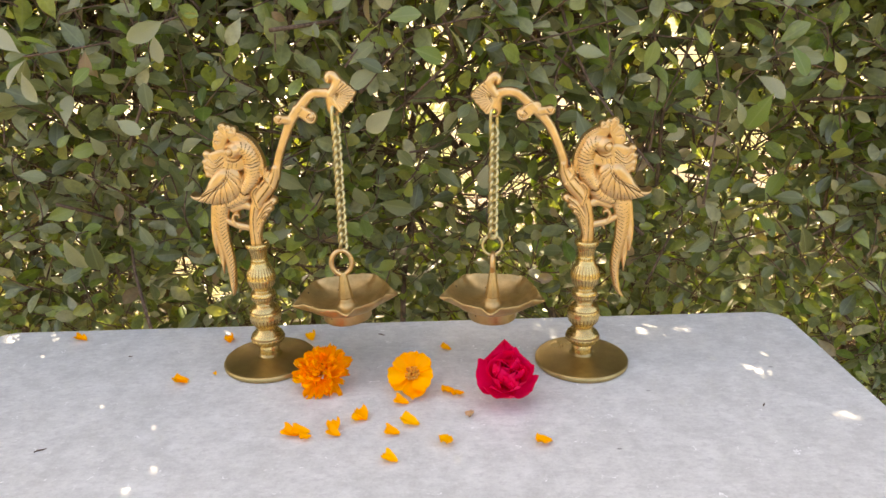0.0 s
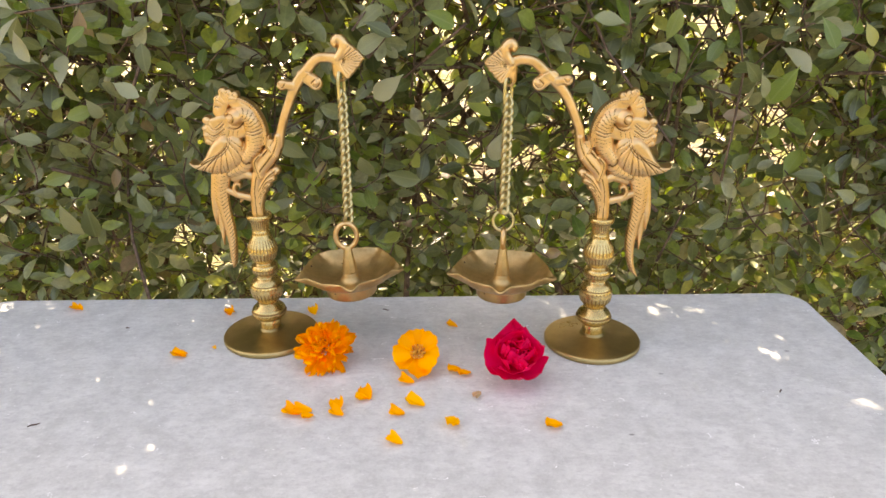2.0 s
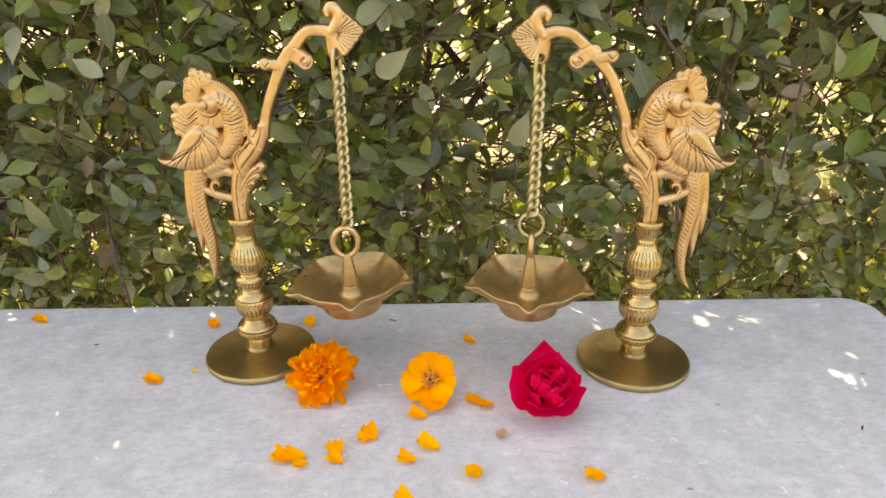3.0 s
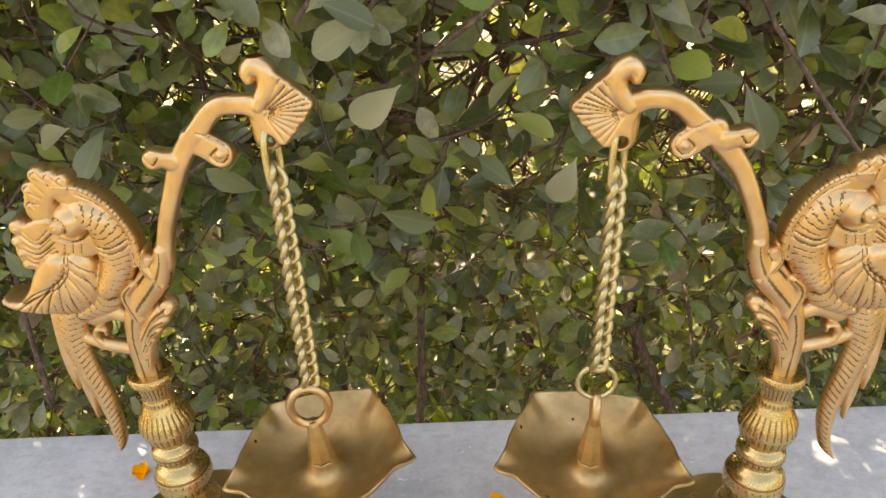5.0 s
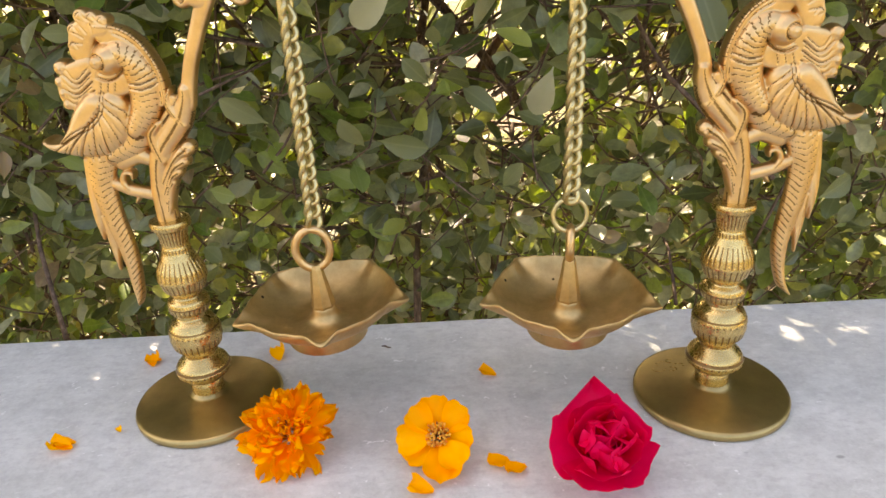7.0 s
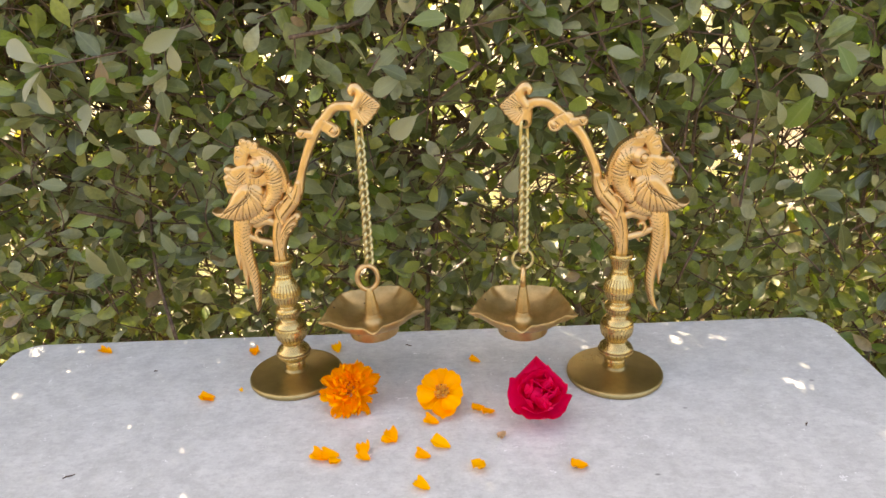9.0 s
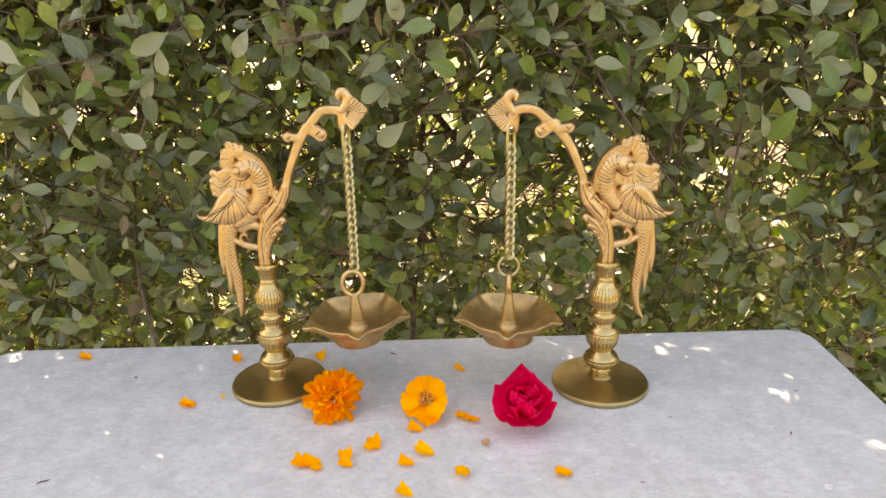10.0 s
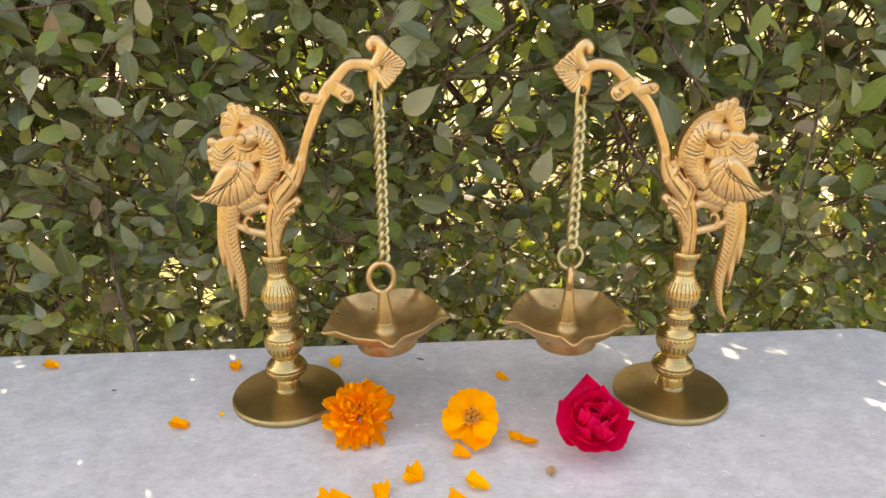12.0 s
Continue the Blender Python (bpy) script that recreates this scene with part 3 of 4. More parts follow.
def disc_mesh():
    rows = [(0.0465, 0.0), (0.0478, 0.0012), (0.0480, 0.0038), (0.0472, 0.0052), (0.0455, 0.0058), (0.036, 0.0068), (0.024, 0.0082), (0.014, 0.0098), (0.0112, 0.0108), (0.0108, 0.0125)]
    v, f = lathe(rows, 96)
    return mesh_of("base_disc", v, f, [BRASS_BASE])


STEM, DISC = stem_mesh(), disc_mesh()


def lamp_stand(x, y, turn, flip, arm, shift, rise, knob, tail_tip, label):
    t = thing("lamp_stand", pose(x, y, TABLE_TOP, 0, 0, turn) @ Matrix.Scale(1.009, 4), label, "oil lamp stand", "pair of brass lamp stands")
    disc = part("base_disc", DISC, t, "brushed dull brass disc")
    part("stem", STEM, t, "turned brass baluster with engraved bands")
    part("branch", branch_mesh(flip, arm, shift, rise, knob), t, "curved cast brass arm with shell end")
    part("bird_ornament", bird_mesh(flip, tail_tip), t, "cast brass peacock with folded wing")
    return disc


ARM_A = [(0.0258, 0.203, 0.0050), (0.0290, 0.215, 0.0043), (0.0325, 0.226, 0.0042), (0.0404, 0.2448, 0.0045), (0.0474, 0.2587, 0.0050), (0.0573, 0.2706, 0.0048), (0.0672, 0.2805, 0.0046), (0.0781, 0.2815, 0.0046), (0.086, 0.280, 0.0055)]
ARM_B = [(0.0255, 0.205, 0.0050), (0.0262, 0.216, 0.0043), (0.0312, 0.2299, 0.0042), (0.0396, 0.2478, 0.0045), (0.0505, 0.2612, 0.0050), (0.0600, 0.2696, 0.0048), (0.0699, 0.2780, 0.0046), (0.0808, 0.2800, 0.0046), (0.0895, 0.2775, 0.0055)]
TIP_A = [(-0.0290, 0.0912, 0.0038), (-0.0292, 0.0840, 0.0028), (-0.0300, 0.0785, 0.0012)]
TIP_B = [(-0.0302, 0.0912, 0.0036), (-0.0332, 0.0813, 0.0028), (-0.0382, 0.0743, 0.0009)]
lamp_stand(-0.1308, 0.741, 0, False, ARM_A, -0.003, 0.005, (0.0345, 0.2577), TIP_A, "golden brass lamp stand with peacock, beside the orange marigold")
plain_disc = lamp_stand(0.2015, 0.740, 0, True, ARM_B, 0.001, 0.001, (0.0400, 0.2624), TIP_B, "golden brass lamp stand with peacock, beside the pink rose")


def engraving(disc, u, v):
    """A small worn scroll mark scratched into the disc."""
    out = []
    for k, (du, dv, w, turn) in enumerate(((0, 0, 0.005, 20), (0.006, 0.003, 0.004, 70), (-0.004, -0.006, 0.0045, 140), (0.003, -0.007, 0.004, 250), (0.009, -0.003, 0.0035, 310))):
        pts = []
        for a in np.linspace(0, 200, 14):
            x, y = u + du + w * math.cos(radians(a + turn)), v + dv + 0.6 * w * math.sin(radians(a + turn))
            pts.append((x, y, 0.0092 - 0.000125 * (1000 * math.hypot(x, y) - 16)))
        out.append(tube(pts, 0.00035, 5))
    vv, ff = joined(out)
    part("engraving", mesh_of("engraving", vv, ff, [BRASS_TURNED]), disc, "faint bright scroll mark")


engraving(plain_disc, -0.024, 0.024)


def link_path(ln, w, n=20, twist=0.0):
    """A stadium-shaped link in x and z, each half twisted out of its plane."""
    out = []
    for k in range(n):
        a = 2 * math.pi * k / n
        x, z = w * math.cos(a), (ln / 2 - w) * math.tanh(2.2 * math.sin(a)) + w * math.sin(a)
        tw = twist * z / (ln / 2)
        out.append((x * math.cos(tw), x * math.sin(tw), z))
    return out


def hanging_chain(top, bottom, turn, label):
    """A long loop through the arm, then twisted links down to the bowl."""
    top, bottom = Vector(top), Vector(bottom)
    way = top - bottom
    frame_up = way.to_track_quat("Z", "Y").to_matrix().to_4x4()
    t = thing("chain", Matrix.Translation(bottom) @ frame_up, label, "chain", "pair of hanging chains")
    length = way.length
    v, f = tube(link_path(0.029, 0.0050, 28), 0.0017, 8, True)
    part("top_loop", mesh_of("top_loop", v, f, [BRASS_CHAIN]), t, at=pose(0, 0, length - 0.0112, 0, 0, 10 + turn))
    v, f = tube(link_path(0.0130, 0.0042, 24, 0.85), 0.0019, 8, True)
    link = mesh_of("link", v, f, [BRASS_CHAIN])
    span = length - 0.0225
    count = round(span / 0.0070)
    for k in range(count):
        part("link", link, t, at=pose(0, 0, 0.0035 + span * k / (count - 1), 0, 14, turn + 0.6 * k))
    return t


def bowl_mesh():
    """Five-pointed dish: each point is a pinched spout."""
    around, verts, faces = 160, [], []
    rows = [tuple(p) for p in spline([(0.0, 0.0185), (0.10, 0.0185), (0.150, 0.0178), (0.175, 0.0142), (0.22, 0.0112), (0.30, 0.0095), (0.42, 0.0092), (0.56, 0.0104), (0.74, 0.0140), (0.88, 0.0186), (0.955, 0.0224), (0.985, 0.0246), (1.0, 0.0252)], 48)]
    outer = [tuple(p) for p in spline([(1.018, 0.0250), (1.022, 0.0240), (1.005, 0.0222), (0.97, 0.0200), (0.89, 0.0158), (0.77, 0.0118), (0.62, 0.0098)], 24)] + [(0.535, 0.0096), (0.529, 0.0080), (0.540, -0.0022), (0.527, -0.0032), (0.0, -0.0032)]
    fifth = 2 * math.pi / 5
    for r, z in rows + outer:
        for j in range(around):
            a = 2 * math.pi * j / around
            off = abs((a + math.pi / 2 + fifth / 2) % fifth - fifth / 2)
            w = min(1.3, max(0.0, (r - 0.55) / 0.45) ** 2.2)
            pinch = min(1.3, max(0.0, (r - 0.72) / 0.28) ** 2)
            spout = math.exp(-(off / 0.13) ** 2)
            edge = 0.4 * (0.935 / math.cos(fifth / 2 - off)) + 0.6 * (0.985 + 0.09 * spout)
            q = 0.0462 * r * (1 + w * (edge - 1) + 0.05 * pinch * spout)
            walls = math.exp(-((off - 0.20) / 0.09) ** 2)
            lift = pinch * (0.0014 * walls - 0.0018 * spout + 0.0004 * math.cos(3 * off / fifth * 6.283))
            verts.append((q * math.cos(a), q * math.sin(a), z + lift))
    n = len(rows) + len(outer)
    for k in range(n - 1):
        for j in range(around):
            m = (j + 1) % around
            faces.append((k * around + j, k * around + m, (k + 1) * around + m, (k + 1) * around + j))
    return mesh_of("bowl", verts, faces, [BRASS_BOWL])


def spike_mesh():
    v, f = lathe([(0.0072, 0.0175), (0.0076, 0.0195), (0.0072, 0.0215), (0.0062, 0.028), (0.0048, 0.037), (0.0038, 0.044), (0.003, 0.0465)], 8)
    return mesh_of("spike", v, f, [BRASS_BOWL], False)


BOWL, SPIKE = bowl_mesh(), spike_mesh()


def hanging_bowl(x, y, z, tilt, turn, loop_turn, loop, label):
    t = thing("hanging_bowl", pose(x, y, z, 0, tilt, turn), label, "oil lamp bowl", "pair of hanging bowls")
    dish = part("dish", BOWL, t)
    part("spike", SPIKE, dish, "tapered brass post")
    rad, thick, high = loop
    ring = [(rad * math.cos(a), 0, rad * 1.25 * math.sin(a)) for a in np.linspace(0, 2 * math.pi, 28, endpoint=False)]
    v, f = tube(ring, thick, 9, True)
    part("loop", mesh_of("loop", v, f, [BRASS_CAST]), t, at=pose(0, 0, high, 0, 0, loop_turn - turn))
    return t


BOWL_L, BOWL_R = (-0.0425, 0.735), (0.1073, 0.735)
hanging_chain((-0.0422, 0.740, 1.0194), (BOWL_L[0], 0.735, 0.8815), 62, "dull brass twisted chain hanging from the arm")
hanging_bowl(BOWL_L[0], BOWL_L[1], 0.8090, -2.5, 10, 12, (0.0102, 0.0026, 0.0570), "olive brass hanging bowl with scalloped rim and ring loop")
hanging_chain((0.1089, 0.740, 1.0156), (BOWL_R[0], 0.735, 0.8925), 58, "dull brass twisted chain ending in a round ring")
hanging_bowl(BOWL_R[0], BOWL_R[1], 0.8090, 0.5, -4, 84, (0.0074, 0.0026, 0.0555), "olive brass hanging bowl with scalloped rim, oil stained")
ring_path = [(0.0098 * math.cos(a), 0, 0.0098 * math.sin(a)) for a in np.linspace(0, 2 * math.pi, 32, endpoint=False)]
ring_v, ring_f = tube(ring_path, 0.0015, 8, True)
chain_ring = new("chain_ring", mesh_of("chain_ring", ring_v, ring_f, [BRASS_CHAIN]))
chain_ring.matrix_world = pose(BOWL_R[0], 0.735, 0.8825, -6, 0, 4)
tagged(chain_ring, "round brass ring joining chain and bowl", "ring")


# ---------------------------------------------------------------- flowers
def petal_mesh(name, length, width, cup, ruffle, mat, seed, tip=0.35, nu=6, nv=8, base=0.25, pointed=False):
    """A petal along +y from the origin, cupped upwards, with a ruffled end."""
    g = np.random.default_rng(seed)
    ph = g.uniform(0, 6.28, 3)
    verts, faces = [], []
    for j in range(nv + 1):
        v = j / nv
        w = width * (base + (1 - base) * math.sin(min(1, v * 1.35) * math.pi / 2)) * (1 if v < 0.72 else math.sqrt(max(0.0, 1 - ((v - 0.72) / 0.28) ** 2 * (1 - tip))))
        if pointed:
            w = width * min(base + 1.6 * v, 1, 1.02 * (1 - v) / 0.55)
        for i in range(nu + 1):
            s = 2 * i / nu - 1
            z = cup * length * v * v + 0.18 * width * s * s * (0.4 + v) + ruffle * v * v * math.sin(5 * s + ph[0]) + 0.6 * ruffle * v * math.sin(9 * s * v + ph[1])
            y = length * v * (1 - 0.05 * s * s) + ruffle * 0.6 * v * math.sin(6 * s + ph[2])
            verts.append((0.5 * w * s, y, z))
    for j in range(nv):
        for i in range(nu):
            a = j * (nu + 1) + i
            faces.append((a, a + 1, a + nu + 2, a + nu + 1))
    return mesh_of(name, verts, faces, [mat])


def stamen_mesh(seed, radius, count, high):
    g = np.random.default_rng(seed)
    out = []
    for k in range(count):
        a, r = g.uniform(0, 6.283), radius * math.sqrt(g.uniform())
        x, y = r * math.cos(a), r * math.sin(a)
        h = high * (0.6 + 0.5 * g.uniform())
        out.append(tube([(x * 0.6, y * 0.6, 0), (x, y, h * 0.6), (x * 1.25, y * 1.25, h)], (0.0005, 0.0005, 0.0008), 5))
    v, f = joined(out)
    return mesh_of("flower_centre", v, f, [STAMEN])


def marigold_double(m):
    t = thing("marigold", m, "full ruffled orange marigold head lying on the table", "flower")
    g = np.random.default_rng(3)
    shapes = [petal_mesh("petal", 0.0195, 0.0105, 0.22, 0.0022, ORANGE, s, 0.2) for s in range(4)]
    for ring, (count, radius, pitch, size, up) in enumerate(((17, 0.0085, 3, 1.05, 0.0), (16, 0.0075, 20, 1.0, 0.004), (14, 0.006, 38, 0.88, 0.0075), (11, 0.0045, 54, 0.7, 0.010), (8, 0.003, 66, 0.5, 0.011))):
        for k in range(count):
            a = 360 * (k + 0.5 * (ring % 2)) / count + g.uniform(-9, 9)
            s = size * g.uniform(0.82, 1.14)
            at = pose(0, 0, up, 0, 0, a) @ pose(0, radius, 0, pitch + g.uniform(-15, 15), g.uniform(-34, 34), 0) @ Matrix.Diagonal((s, s, s, 1))
            part("petal", shapes[g.integers(4)], t, at=at)
    part("flower_centre", stamen_mesh(5, 0.006, 60, 0.015), t, "golden flower_centre")


def marigold_single(m):
    t = thing("marigold", m, "flat open orange marigold with dark golden centre", "flower")
    g = np.random.default_rng(9)
    shapes = [petal_mesh("petal", 0.0185, 0.0175, 0.08, 0.001, ORANGE, 20 + s, 0.55) for s in range(3)]
    for k, a in enumerate((6, 52, 96, 138, 186, 222, 268, 312)):
        s = (1.05, 1.02, 1.05, 1.0, 1.32, 1.1, 1.0, 1.05)[k]
        at = pose(0, 0, 0.0015 * (k % 3), 0, 0, a + g.uniform(-6, 6)) @ pose(0, 0.005, 0, 14 + g.uniform(-9, 9), g.uniform(-12, 12), 0) @ Matrix.Diagonal((s, s, s, 1))
        part("petal", shapes[g.integers(3)], t, at=at)
    part("flower_centre", stamen_mesh(6, 0.0062, 80, 0.008), t, "golden brown flower_centre")


def rose(m):
    t = thing("rose", m, "deep magenta pink rose bloom lying on the table", "flower")
    g = np.random.default_rng(12)
    shapes = [petal_mesh("petal", 0.026, 0.036, 0.6, 0.0009, PINK, 40 + s, 0.62, 8, 9, 0.4) for s in range(4)]
    for count, radius, pitch, size, up in ((5, 0.004, 4, 0.8, 0.0), (5, 0.004, 26, 0.78, 0.003), (5, 0.0035, 48, 0.72, 0.005), (4, 0.0028, 66, 0.66, 0.006), (4, 0.0018, 76, 0.5, 0.007), (3, 0.0008, 84, 0.36, 0.008)):
        off = g.uniform(0, 360)
        for k in range(count):
            s = size * g.uniform(0.92, 1.08)
            at = pose(0, 0, up, 0, 0, off + 360 * k / count + g.uniform(-10, 10)) @ pose(0, radius, 0, pitch + g.uniform(-6, 6), g.uniform(-10, 10), 0) @ Matrix.Diagonal((s, s, s, 1))
            part("petal", shapes[g.integers(4)], t, at=at)
    pointed = petal_mesh("petal", 0.040, 0.044, 0.05, 0.0004, PINK, 77, 0.0, 8, 12, 0.7, True)
    part("petal", pointed, t, "pointed outer petal", pose(0, -0.002, -0.001, 2, 0, -3))


marigold_double(pose(-0.063, 0.690, TABLE_TOP + 0.014, 38, 0, 4))
marigold_single(pose(0.027, 0.686, TABLE_TOP + 0.013, 40, 0, -4))
rose(pose(0.1185, 0.668, TABLE_TOP + 0.015, 34, 0, 6) @ Matrix.Scale(1.13, 4))

LOOSE = [petal_mesh("loose_petal", 0.016, 0.013, 0.12, 0.0016, ORANGE, 60 + s, 0.5) for s in range(4)]
DRIED = petal_mesh("dry_petal", 0.014, 0.008, 0.1, 0.0012, DRY, 71)


def loose_petals(x, y, bits, label):
    """Fallen petals; bits: rows of (dx, dy, turn, size)."""
    for dx, dy, turn, size in bits:
        ob = new("fallen_petal", LOOSE[int(abs(turn)) % 4])
        ob.matrix_world = pose(x + dx, y + dy, TABLE_TOP + 0.0024, 6, (turn * 7) % 20 - 10, turn) @ Matrix.Diagonal((size, size, size, 1)) @ pose(0, -0.007, 0)
        tagged(ob, label, "petal", "fallen marigold petals")


loose_petals(0.058, 0.764, [(0, 0, 70, 0.75)], "small orange petal lying on the stone")
loose_petals(-0.097, 0.792, [(0, 0, 20, 0.9)], "orange petal beside the brass disc")
loose_petals(-0.070, 0.603, [(-0.006, 0, 75, 1.0), (0.003, 0.002, 100, 1.0), (0.009, -0.006, 130, 0.7)], "crumpled orange petals lying in a heap")
loose_petals(-0.039, 0.607, [(0, 0.004, 12, 1.0), (0.002, -0.004, 63, 0.8)], "folded orange petals on the stone")
loose_petals(-0.016, 0.628, [(0, 0.003, 33, 1.0), (-0.003, -0.002, 98, 0.7)], "orange marigold petals curled together")
loose_petals(0.019, 0.655, [(0, 0, 75, 0.9)], "orange petal fallen on the stone")
loose_petals(0.030, 0.620, [(0, 0, 70, 1.1)], "long orange petal fallen on the stone")
loose_petals(0.015, 0.605, [(0, 0, 83, 0.85)], "thin orange petal fallen on the stone")
loose_petals(0.063, 0.594, [(0, 0, 160, 1.05)], "single flat orange petal on the stone")
loose_petals(0.149, 0.592, [(0, 0, 110, 0.95)], "single orange petal lying apart")
loose_petals(0.017, 0.566, [(0, 0, 64, 0.9)], "orange petal lying towards the table front")
loose_petals(0.068, 0.673, [(-0.005, 0.003, 118, 0.85), (0.005, -0.003, 122, 0.85)], "narrow orange petal beside the single marigold")
loose_petals(-0.366, 0.791, [(0, 0, 88, 0.9), (0.004, 0, 61, 0.6)], "orange petal near the table's back edge")
loose_petals(-0.211, 0.694, [(0, 0, 82, 0.95), (0.001, 0.003, 105, 0.8)], "curled orange petal lying alone")
loose_petals(-0.190, 0.787, [(0, 0, 20, 0.8), (0, 0.001, 110, 0.7)], "balled orange petal behind the brass disc")
loose_petals(-0.181, 0.710, [(0, 0, 40, 0.3)], "tiny scrap of orange petal")
dry = new("dry_petal", DRIED)
dry.matrix_world = pose(0.086, 0.641, TABLE_TOP + 0.002, 4, 0, 160)
tagged(dry, "dried pale brown petal on the stone", "petal")


def crumb(x, y, turn, ln):
    v, f = tube([(-ln, 0, 0), (-0.3 * ln, 0.1 * ln, 0.0004), (0.4 * ln, -0.08 * ln, 0.0002), (ln, 0.05 * ln, 0)], (0.0004, 0.0007, 0.0006, 0.0003), 5)
    ob = new("twig_bit", mesh_of("twig_bit", v, f, [BARK]))
    ob.matrix_world = pose(x, y, TABLE_TOP + 0.0005, 0, 0, turn)
    tagged(ob, "tiny dark scrap of twig on the stone", "twig", "twig scraps on the table")


crumb(-0.293, 0.580, 35, 0.005)
crumb(-0.018, 0.803, -20, 0.004)
crumb(-0.290, 0.752, 10, 0.002)
crumb(0.359, 0.653, 60, 0.003)


# ---------------------------------------------------------------- hedge
def leaf_template():
    rows = ((0.0, 0.010), (0.1, 0.028), (0.24, 0.110), (0.43, 0.200), (0.62, 0.245), (0.79, 0.222), (0.92, 0.135), (1.0, 0.03))
    verts, faces = [], []
    for t, w in rows:
        sag = -0.17 * t * t
        verts += [(-w, t, sag + 0.34 * w), (0, t, sag), (w, t, sag + 0.34 * w)]
    for k in range(len(rows) - 1):
        a = 3 * k
        faces += [(a, a + 1, a + 4, a + 3), (a + 1, a + 2, a + 5, a + 4)]
    return np.array(verts), np.array(faces)


LEAF_V, LEAF_F = leaf_template()


def hedge_front(x, z):
    """How far ahead the leafy face stands: it bulges towards the table higher up."""
    return 1.085 - 0.50 * np.clip(z - 0.68, -0.1, 0.40) + 0.06 * x + 0.05 * np.sin(3.1 * x + 1.0) * np.sin(4.0 * z)


def unit(v):
    return v / (np.linalg.norm(v, axis=-1, keepdims=True) + 1e-9)


# clear lines through the leaves towards the sun, where light spots reach the table
SPOTS = ((0.328, 0.696, 0.003), (0.38, 0.714, 0.003), (0.33, 0.816, 0.003), (0.428, 0.634, 0.001), (-0.193, 0.53, 0.0015), (0.339, 0.741, 0.002), (0.16, 0.828, 0.002), (0.178, 0.799, 0.002), (0.282, 0.816, 0.002), (0.308, 0.81, 0.002), (-0.408, 0.801, 0.002), (0.292, 0.567, 0.002), (-0.454, 0.8, 0.003))


def blocks_spot(base, frames, sizes):
    """Which leaves lie across one of the clear lines."""
    hit = np.zeros(len(base), bool)
    way = np.array(SUN_WAY)
    for x, y, r in SPOTS:
        d = np.array((x, y, TABLE_TOP)) - base
        slope = frames[:, :, 2] @ way
        slope = np.where(np.abs(slope) < 0.05, 0.05, slope)
        p = d - ((d * frames[:, :, 2]).sum(1) / slope)[:, None] * way
        a, b = (p * frames[:, :, 0]).sum(1), (p * frames[:, :, 1]).sum(1)
        hit |= (np.abs(a) < 0.27 * sizes + r) & (b > -r) & (b < sizes + r)
    return hit


# see-through openings in the leaves: place (x, z) one metre out, and radius
OPENINGS = np.array([(-0.32, 0.763, 0.022), (-0.282, 0.723, 0.018), (-0.356, 0.997, 0.016), (-0.439, 0.985, 0.01), (0.01, 0.815, 0.018), (0.063, 0.923, 0.015), (0.098, 0.851, 0.015), (0.151, 0.871, 0.02), (0.367, 1.04, 0.016), (0.459, 0.927, 0.02), (0.476, 0.88, 0.014), (0.366, 0.885, 0.012), (0.199, 0.997, 0.01)])


def in_opening(p, margin):
    """The openings run through the hedge away from the table's front, spreading a little."""
    hit = np.zeros(len(p), bool)
    for x, z, r in OPENINGS:
        way = unit(np.array((x - 0.08, 0.92, z - 1.12)))
        d = p - np.array((x, 1.0, z))
        off = d - np.outer(d @ way, way)
        hit |= np.linalg.norm(off, axis=1) < (0.7 * r + margin) * np.clip(1 + (p[:, 1] - 1.0), 0.8, 1.7)
    return hit


def grow(count, x0, x1, z0, z1, shallow, depth, size, gaps, g):
    """Leaves on short shoots. Gives centres, frames and lengths, and the shoots' own paths."""
    base, frames, sizes, shoots, young = [], [], [], [], []
    for _ in range(count):
        x, z = g.uniform(x0, x1), g.uniform(z0, z1)
        d = shallow + (depth - shallow) * g.uniform()
        if gaps and 0.75 * noise.noise(Vector((x * 7, (z + 0.3 * d) * 7, 3.0))) + 0.8 * noise.noise(Vector((x * 17, (z + 0.3 * d) * 17, 8.0))) > 0.36 + 0.5 * max(0.0, 0.1 - d) + 0.5 * max(0.0, 0.92 - z):
            continue
        tip = np.array((x, hedge_front(x, z) + d, z))
        way = unit(np.array((g.normal() * 0.8, -0.55 + 0.3 * g.normal(), 0.55 + 0.6 * g.normal())))
        ln = g.uniform(0.05, 0.12)
        n = int(ln / 0.011)
        bend = np.array((g.normal(), g.normal(), g.normal())) * 0.012
        path = [tip - way * ln * (1 - s) + bend * math.sin(math.pi * s) for s in np.linspace(0, 1, 5)]
        shoots.append(path)
        across = unit(np.cross(way, (g.normal(), g.normal(), g.normal())))
        other = np.cross(way, across)
        a = g.uniform(0, 6.283)
        fresh = g.uniform() < 0.13
        for k in range(n):
            s = (k + 1) / n
            young.append(fresh and s > 0.35)
            a += 2.4
            out = across * math.cos(a) + other * math.sin(a)
            aim = unit(out * (1.15 - 0.5 * s) + way * (0.35 + 0.6 * s) + np.array((0, 0, -0.15)))
            nor = np.array((0.55 * g.normal(), -0.7 + 0.5 * g.normal(), 0.65 + 0.5 * g.normal()))
            nor = unit(nor - aim * (nor @ aim))
            base.append(tip - way * ln * (1 - s) + bend * math.sin(math.pi * s) + out * 0.004)
            frames.append(np.column_stack([np.cross(aim, nor), aim, nor]))
            sizes.append(size * g.uniform(0.6, 1.3) * (1 - 0.35 * s * g.uniform()))
    return np.array(base), np.array(frames), np.array(sizes), shoots, np.array(young)


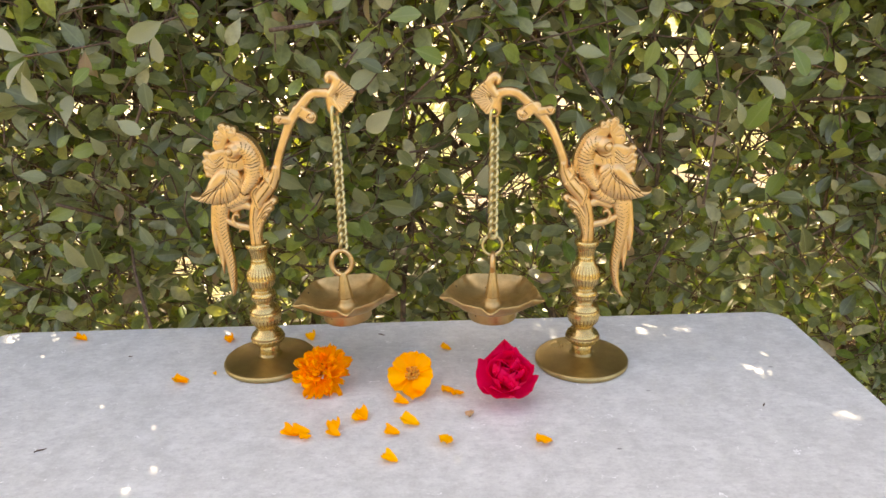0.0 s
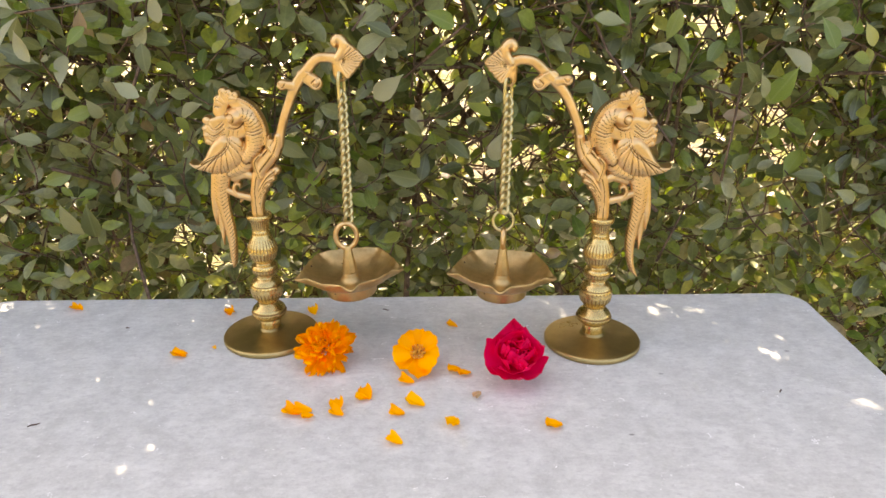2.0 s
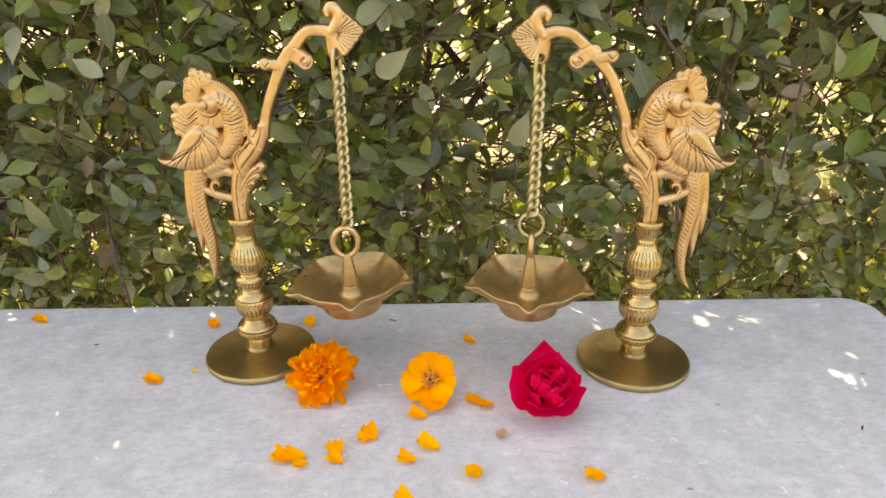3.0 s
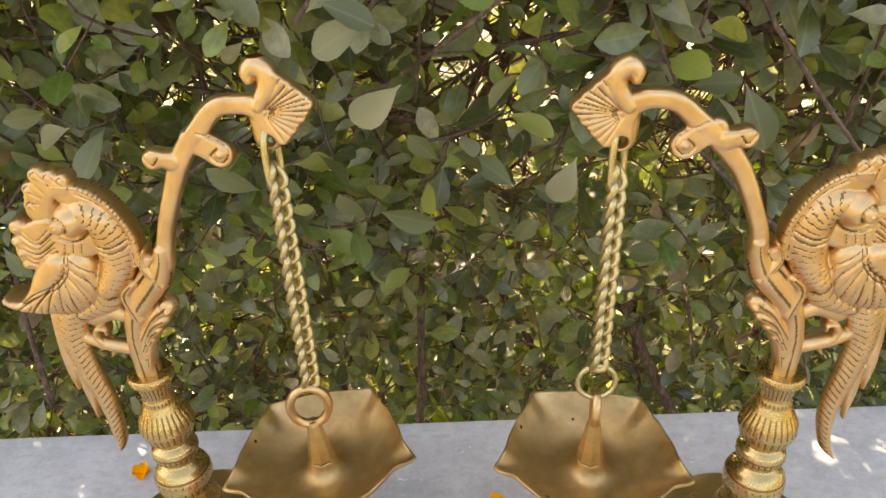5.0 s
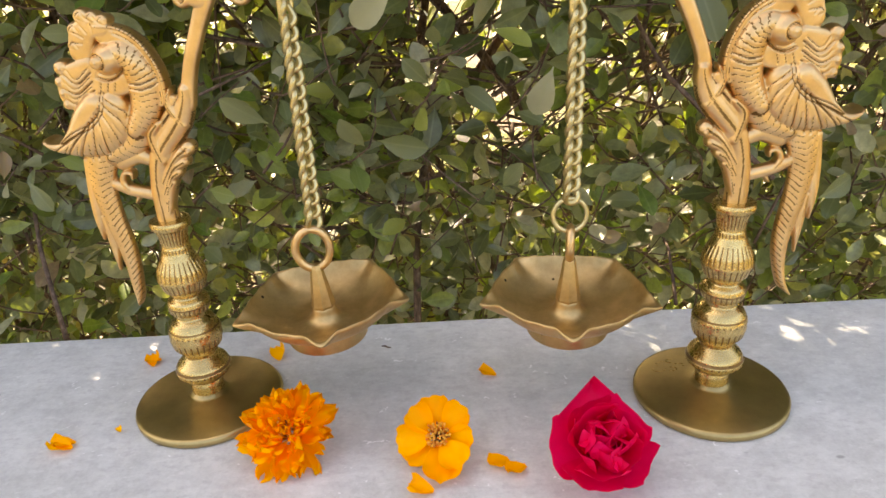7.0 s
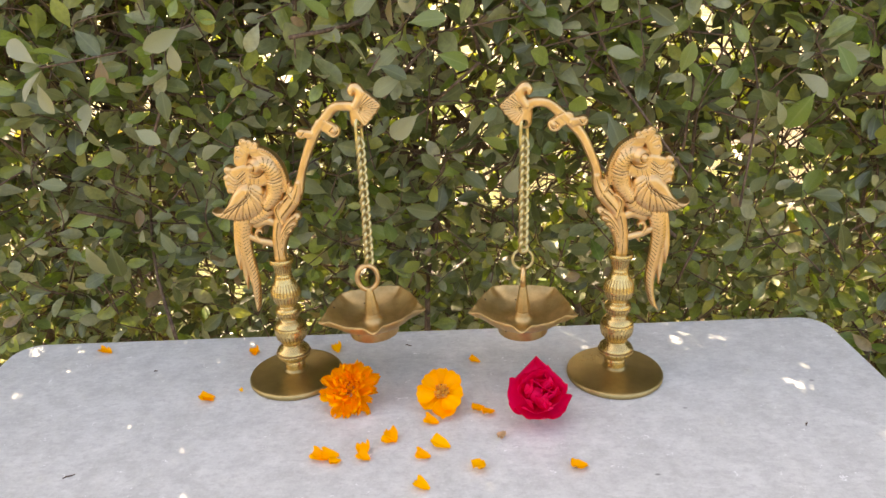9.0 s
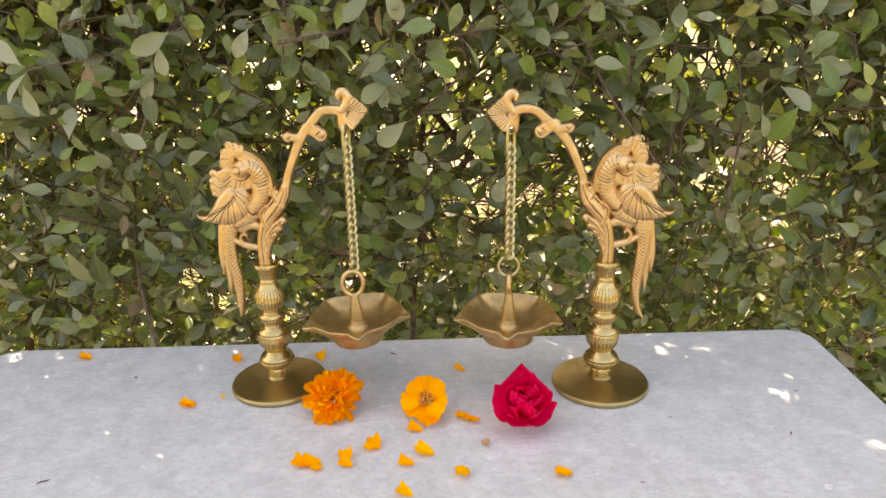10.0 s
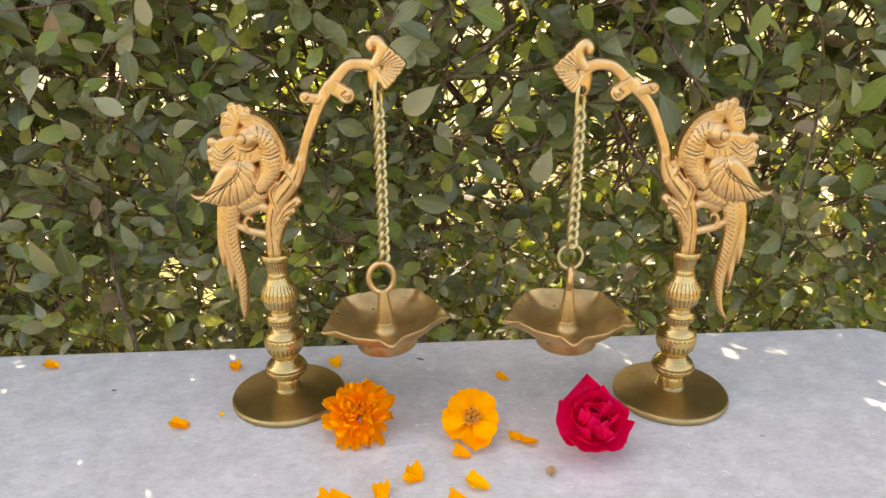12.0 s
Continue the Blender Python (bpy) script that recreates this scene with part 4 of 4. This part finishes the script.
def leaf_uv(me):
    """Across and along each leaf."""
    spot = np.empty(len(me.loops), np.int32)
    me.loops.foreach_get("vertex_index", spot)
    uv = LEAF_V[spot % len(LEAF_V)][:, :2] * (1.0, 1.0) + (0.5, 0.0)
    me.uv_layers.new(name="leaf").data.foreach_set("uv", uv.ravel())
    return me


def foliage_mesh(name, base, frames, sizes, young=None):
    v = np.einsum("nij,kj->nki", frames, LEAF_V) * sizes[:, None, None] + base[:, None]
    f = LEAF_F[None] + (np.arange(len(base)) * len(LEAF_V))[:, None, None]
    index = None if young is None else np.repeat(young.astype(int), len(LEAF_F))
    return leaf_uv(mesh_of(name, v.reshape(-1, 3), f.reshape(-1, 4), [LEAF, YOUNG], True, index))


# the largest leaves on the face of the hedge: place (x, z) and the way to the tip
LARGE_LEAVES = [(0.205, 0.993, 0.016, -0.036), (-0.04, 1.051, 0.024, 0.022), (-0.007, 1.047, -0.034, -0.017), (0.003, 1.002, -0.033, -0.027), (-0.386, 0.983, 0.002, 0.034), (-0.322, 0.99, 0.029, -0.011), (-0.279, 0.997, 0.001, 0.033), (-0.357, 1.03, 0.02, 0.02), (-0.343, 0.929, 0.0, -0.031), (-0.363, 0.97, 0.009, -0.025), (-0.407, 1.048, 0.013, -0.029), (-0.353, 0.841, 0.015, -0.027), (-0.427, 0.821, 0.002, -0.048), (-0.462, 0.823, 0.015, -0.05), (0.393, 0.763, 0.039, 0.015), (0.425, 1.06, 0.016, -0.027), (0.475, 1.054, 0.011, -0.022), (0.54, 0.811, 0.017, -0.043), (0.362, 1.015, 0.023, -0.023), (0.426, 1.007, -0.02, -0.039), (0.272, 1.036, 0.008, 0.029), (0.534, 0.661, 0.038, -0.021), (0.549, 0.833, 0.032, -0.015), (0.114, 0.933, -0.014, -0.039), (0.027, 1.068, 0.032, -0.013)]


def hedge():
    t = thing("hedge", pose(0.05, 1.2, 0), "dense dark green hedge with brown twigs and dusty leaves", "hedge")
    inv = np.array((0.05, 1.2, 0))
    g = np.random.default_rng(21)
    b, fr, sz, shoots, yg = grow(3800, -0.95, 1.15, 0.1, 1.38, 0.0, 0.12, 0.0365, True, g)
    bm_, fm_, sm_, more, ym_ = grow(750, -0.95, 1.15, 0.1, 1.38, 0.14, 0.38, 0.037, True, g)
    b, fr, sz, shoots = np.vstack([b, bm_]), np.vstack([fr, fm_]), np.concatenate([sz, sm_]), shoots + more
    yg = np.concatenate([yg, ym_])
    keep = ~blocks_spot(b, fr, sz) & ~in_opening(b + fr[:, :, 1] * sz[:, None] * 0.5, 0.004)
    b, fr, sz, yg = b[keep], fr[keep], sz[keep], yg[keep]
    order = np.argsort(b[:, 1] - hedge_front(b[:, 0], b[:, 2]))
    near = [i for i in order if abs(b[i, 0] - 0.05) < 0.6 and 0.7 < b[i, 2] < 1.25][:274]
    rest = np.setdiff1d(np.arange(len(b)), near)
    single = leaf_uv(mesh_of("leaf", LEAF_V, LEAF_F, [LEAF], True))
    fresh = leaf_uv(mesh_of("young_leaf", LEAF_V, LEAF_F, [YOUNG], True))
    for i in near:
        part("leaf", fresh if yg[i] else single, t, at=Matrix.Translation(Vector(b[i] - inv)) @ Matrix(fr[i].tolist()).to_4x4() @ Matrix.Diagonal((sz[i], sz[i], sz[i], 1)))
    for k, (x, z, dx, dz) in enumerate(LARGE_LEAVES):
        aim = Vector((dx, 0.006 * ((k % 5) - 2), dz))
        out = Vector((0.25 * math.sin(2.3 * k), -1.0, 0.45 + 0.3 * math.sin(1.7 * k)))
        side = aim.cross(out).normalized()
        turn = Matrix((side, aim.normalized(), side.cross(aim).normalized())).transposed().to_4x4()
        ln = aim.length * 1.04
        part("leaf", fresh if k in (7, 15, 19, 24) else single, t, at=Matrix.Translation(Vector((x, float(hedge_front(x, z)) - 0.035, z)) - Vector(inv)) @ turn @ Matrix.Diagonal((ln, ln, ln, 1)))
    body = part("foliage", foliage_mesh("foliage", b[rest] - inv, fr[rest], sz[rest], yg[rest]), t, "small oval dusty green leaves")
    body["kind"] = "stuff"
    # the upper and outer hedge, mostly unseen, packed dense to keep sun off the table
    b2, f2, s2, *_ = grow(8500, -1.9, 1.9, 1.34, 2.25, 0.0, 0.5, 0.058, False, g)
    b3, f3, s3, *_ = grow(500, -2.2, -0.9, 0.1, 1.4, 0.0, 0.4, 0.05, False, g)
    b4, f4, s4, *_ = grow(500, 1.1, 2.2, 0.1, 1.4, 0.0, 0.4, 0.05, False, g)
    # added back layers that stop sun leaking through the hedge
    b5, f5, s5, *_ = grow(2700, -0.95, 1.15, 0.05, 1.4, 0.42, 0.62, 0.042, True, g)
    b6, f6, s6, *_ = grow(1300, -1.3, 0.9, 1.12, 1.45, 0.3, 0.6, 0.045, False, g)
    b2, f2, s2 = np.vstack([b2, b3, b4, b5, b6]), np.vstack([f2, f3, f4, f5, f6]), np.concatenate([s2, s3, s4, s5, s6])
    keep = ~blocks_spot(b2, f2, s2) & ~in_opening(b2 + f2[:, :, 1] * s2[:, None] * 0.5, 0.014)
    top = part("upper_foliage", foliage_mesh("upper_foliage", b2[keep] - inv, f2[keep], s2[keep]), t, "leafy upper and back part, added to shade the table")
    top["kind"] = "stuff"
    v, f = joined([tube(np.array(p) - inv, np.linspace(0.0013, 0.0007, 5), 4) for p in shoots])
    tw = part("twig_mass", mesh_of("twig_mass", v, f, [BARK]), t, "thin brown twigs")
    tw["kind"] = "stuff"
    fine = []
    for _ in range(2600):
        x, z = g.uniform(-0.95, 1.15), g.uniform(0.1, 1.35)
        y = hedge_front(x, z) + (g.uniform(0.03, 0.16) if g.uniform() < 0.28 else g.uniform(0.12, 0.42))
        d = unit(np.array((g.normal(), 0.4 * g.normal(), 0.8 * g.normal())))
        ln = g.uniform(0.06, 0.2)
        path = spline([np.array((x, y, z)) + d * ln * s + 0.02 * s * g.normal(size=3) for s in (-1, -0.3, 0.3, 1)], 8)
        fine.append(tube(path - inv, np.linspace(0.0020, 0.0008, 8) * g.uniform(0.5, 1.4), 5))
    v, f = joined(fine)
    inner = part("inner_twig_mass", mesh_of("inner_twig_mass", v, f, [BARK]), t, "tangled bare inner twigs")
    inner["kind"] = "stuff"
    for k in range(26):
        x = -1.0 + 2.2 * k / 25 + g.uniform(-0.05, 0.05)
        y = 1.26 + 0.06 * x + g.uniform(-0.06, 0.14)
        lean = g.normal() * 0.35
        path = spline([(x + lean * h + 0.04 * g.normal(), y + 0.04 * g.normal(), h) for h in (0, 0.4, 0.8, 1.2, 1.6)], 22)
        v, f = tube(path - inv, np.linspace(0.010, 0.003, 22) * g.uniform(0.6, 1.1), 8)
        part("branch", mesh_of("branch", v, f, [BARK]), t, "rough brown branch")


hedge()
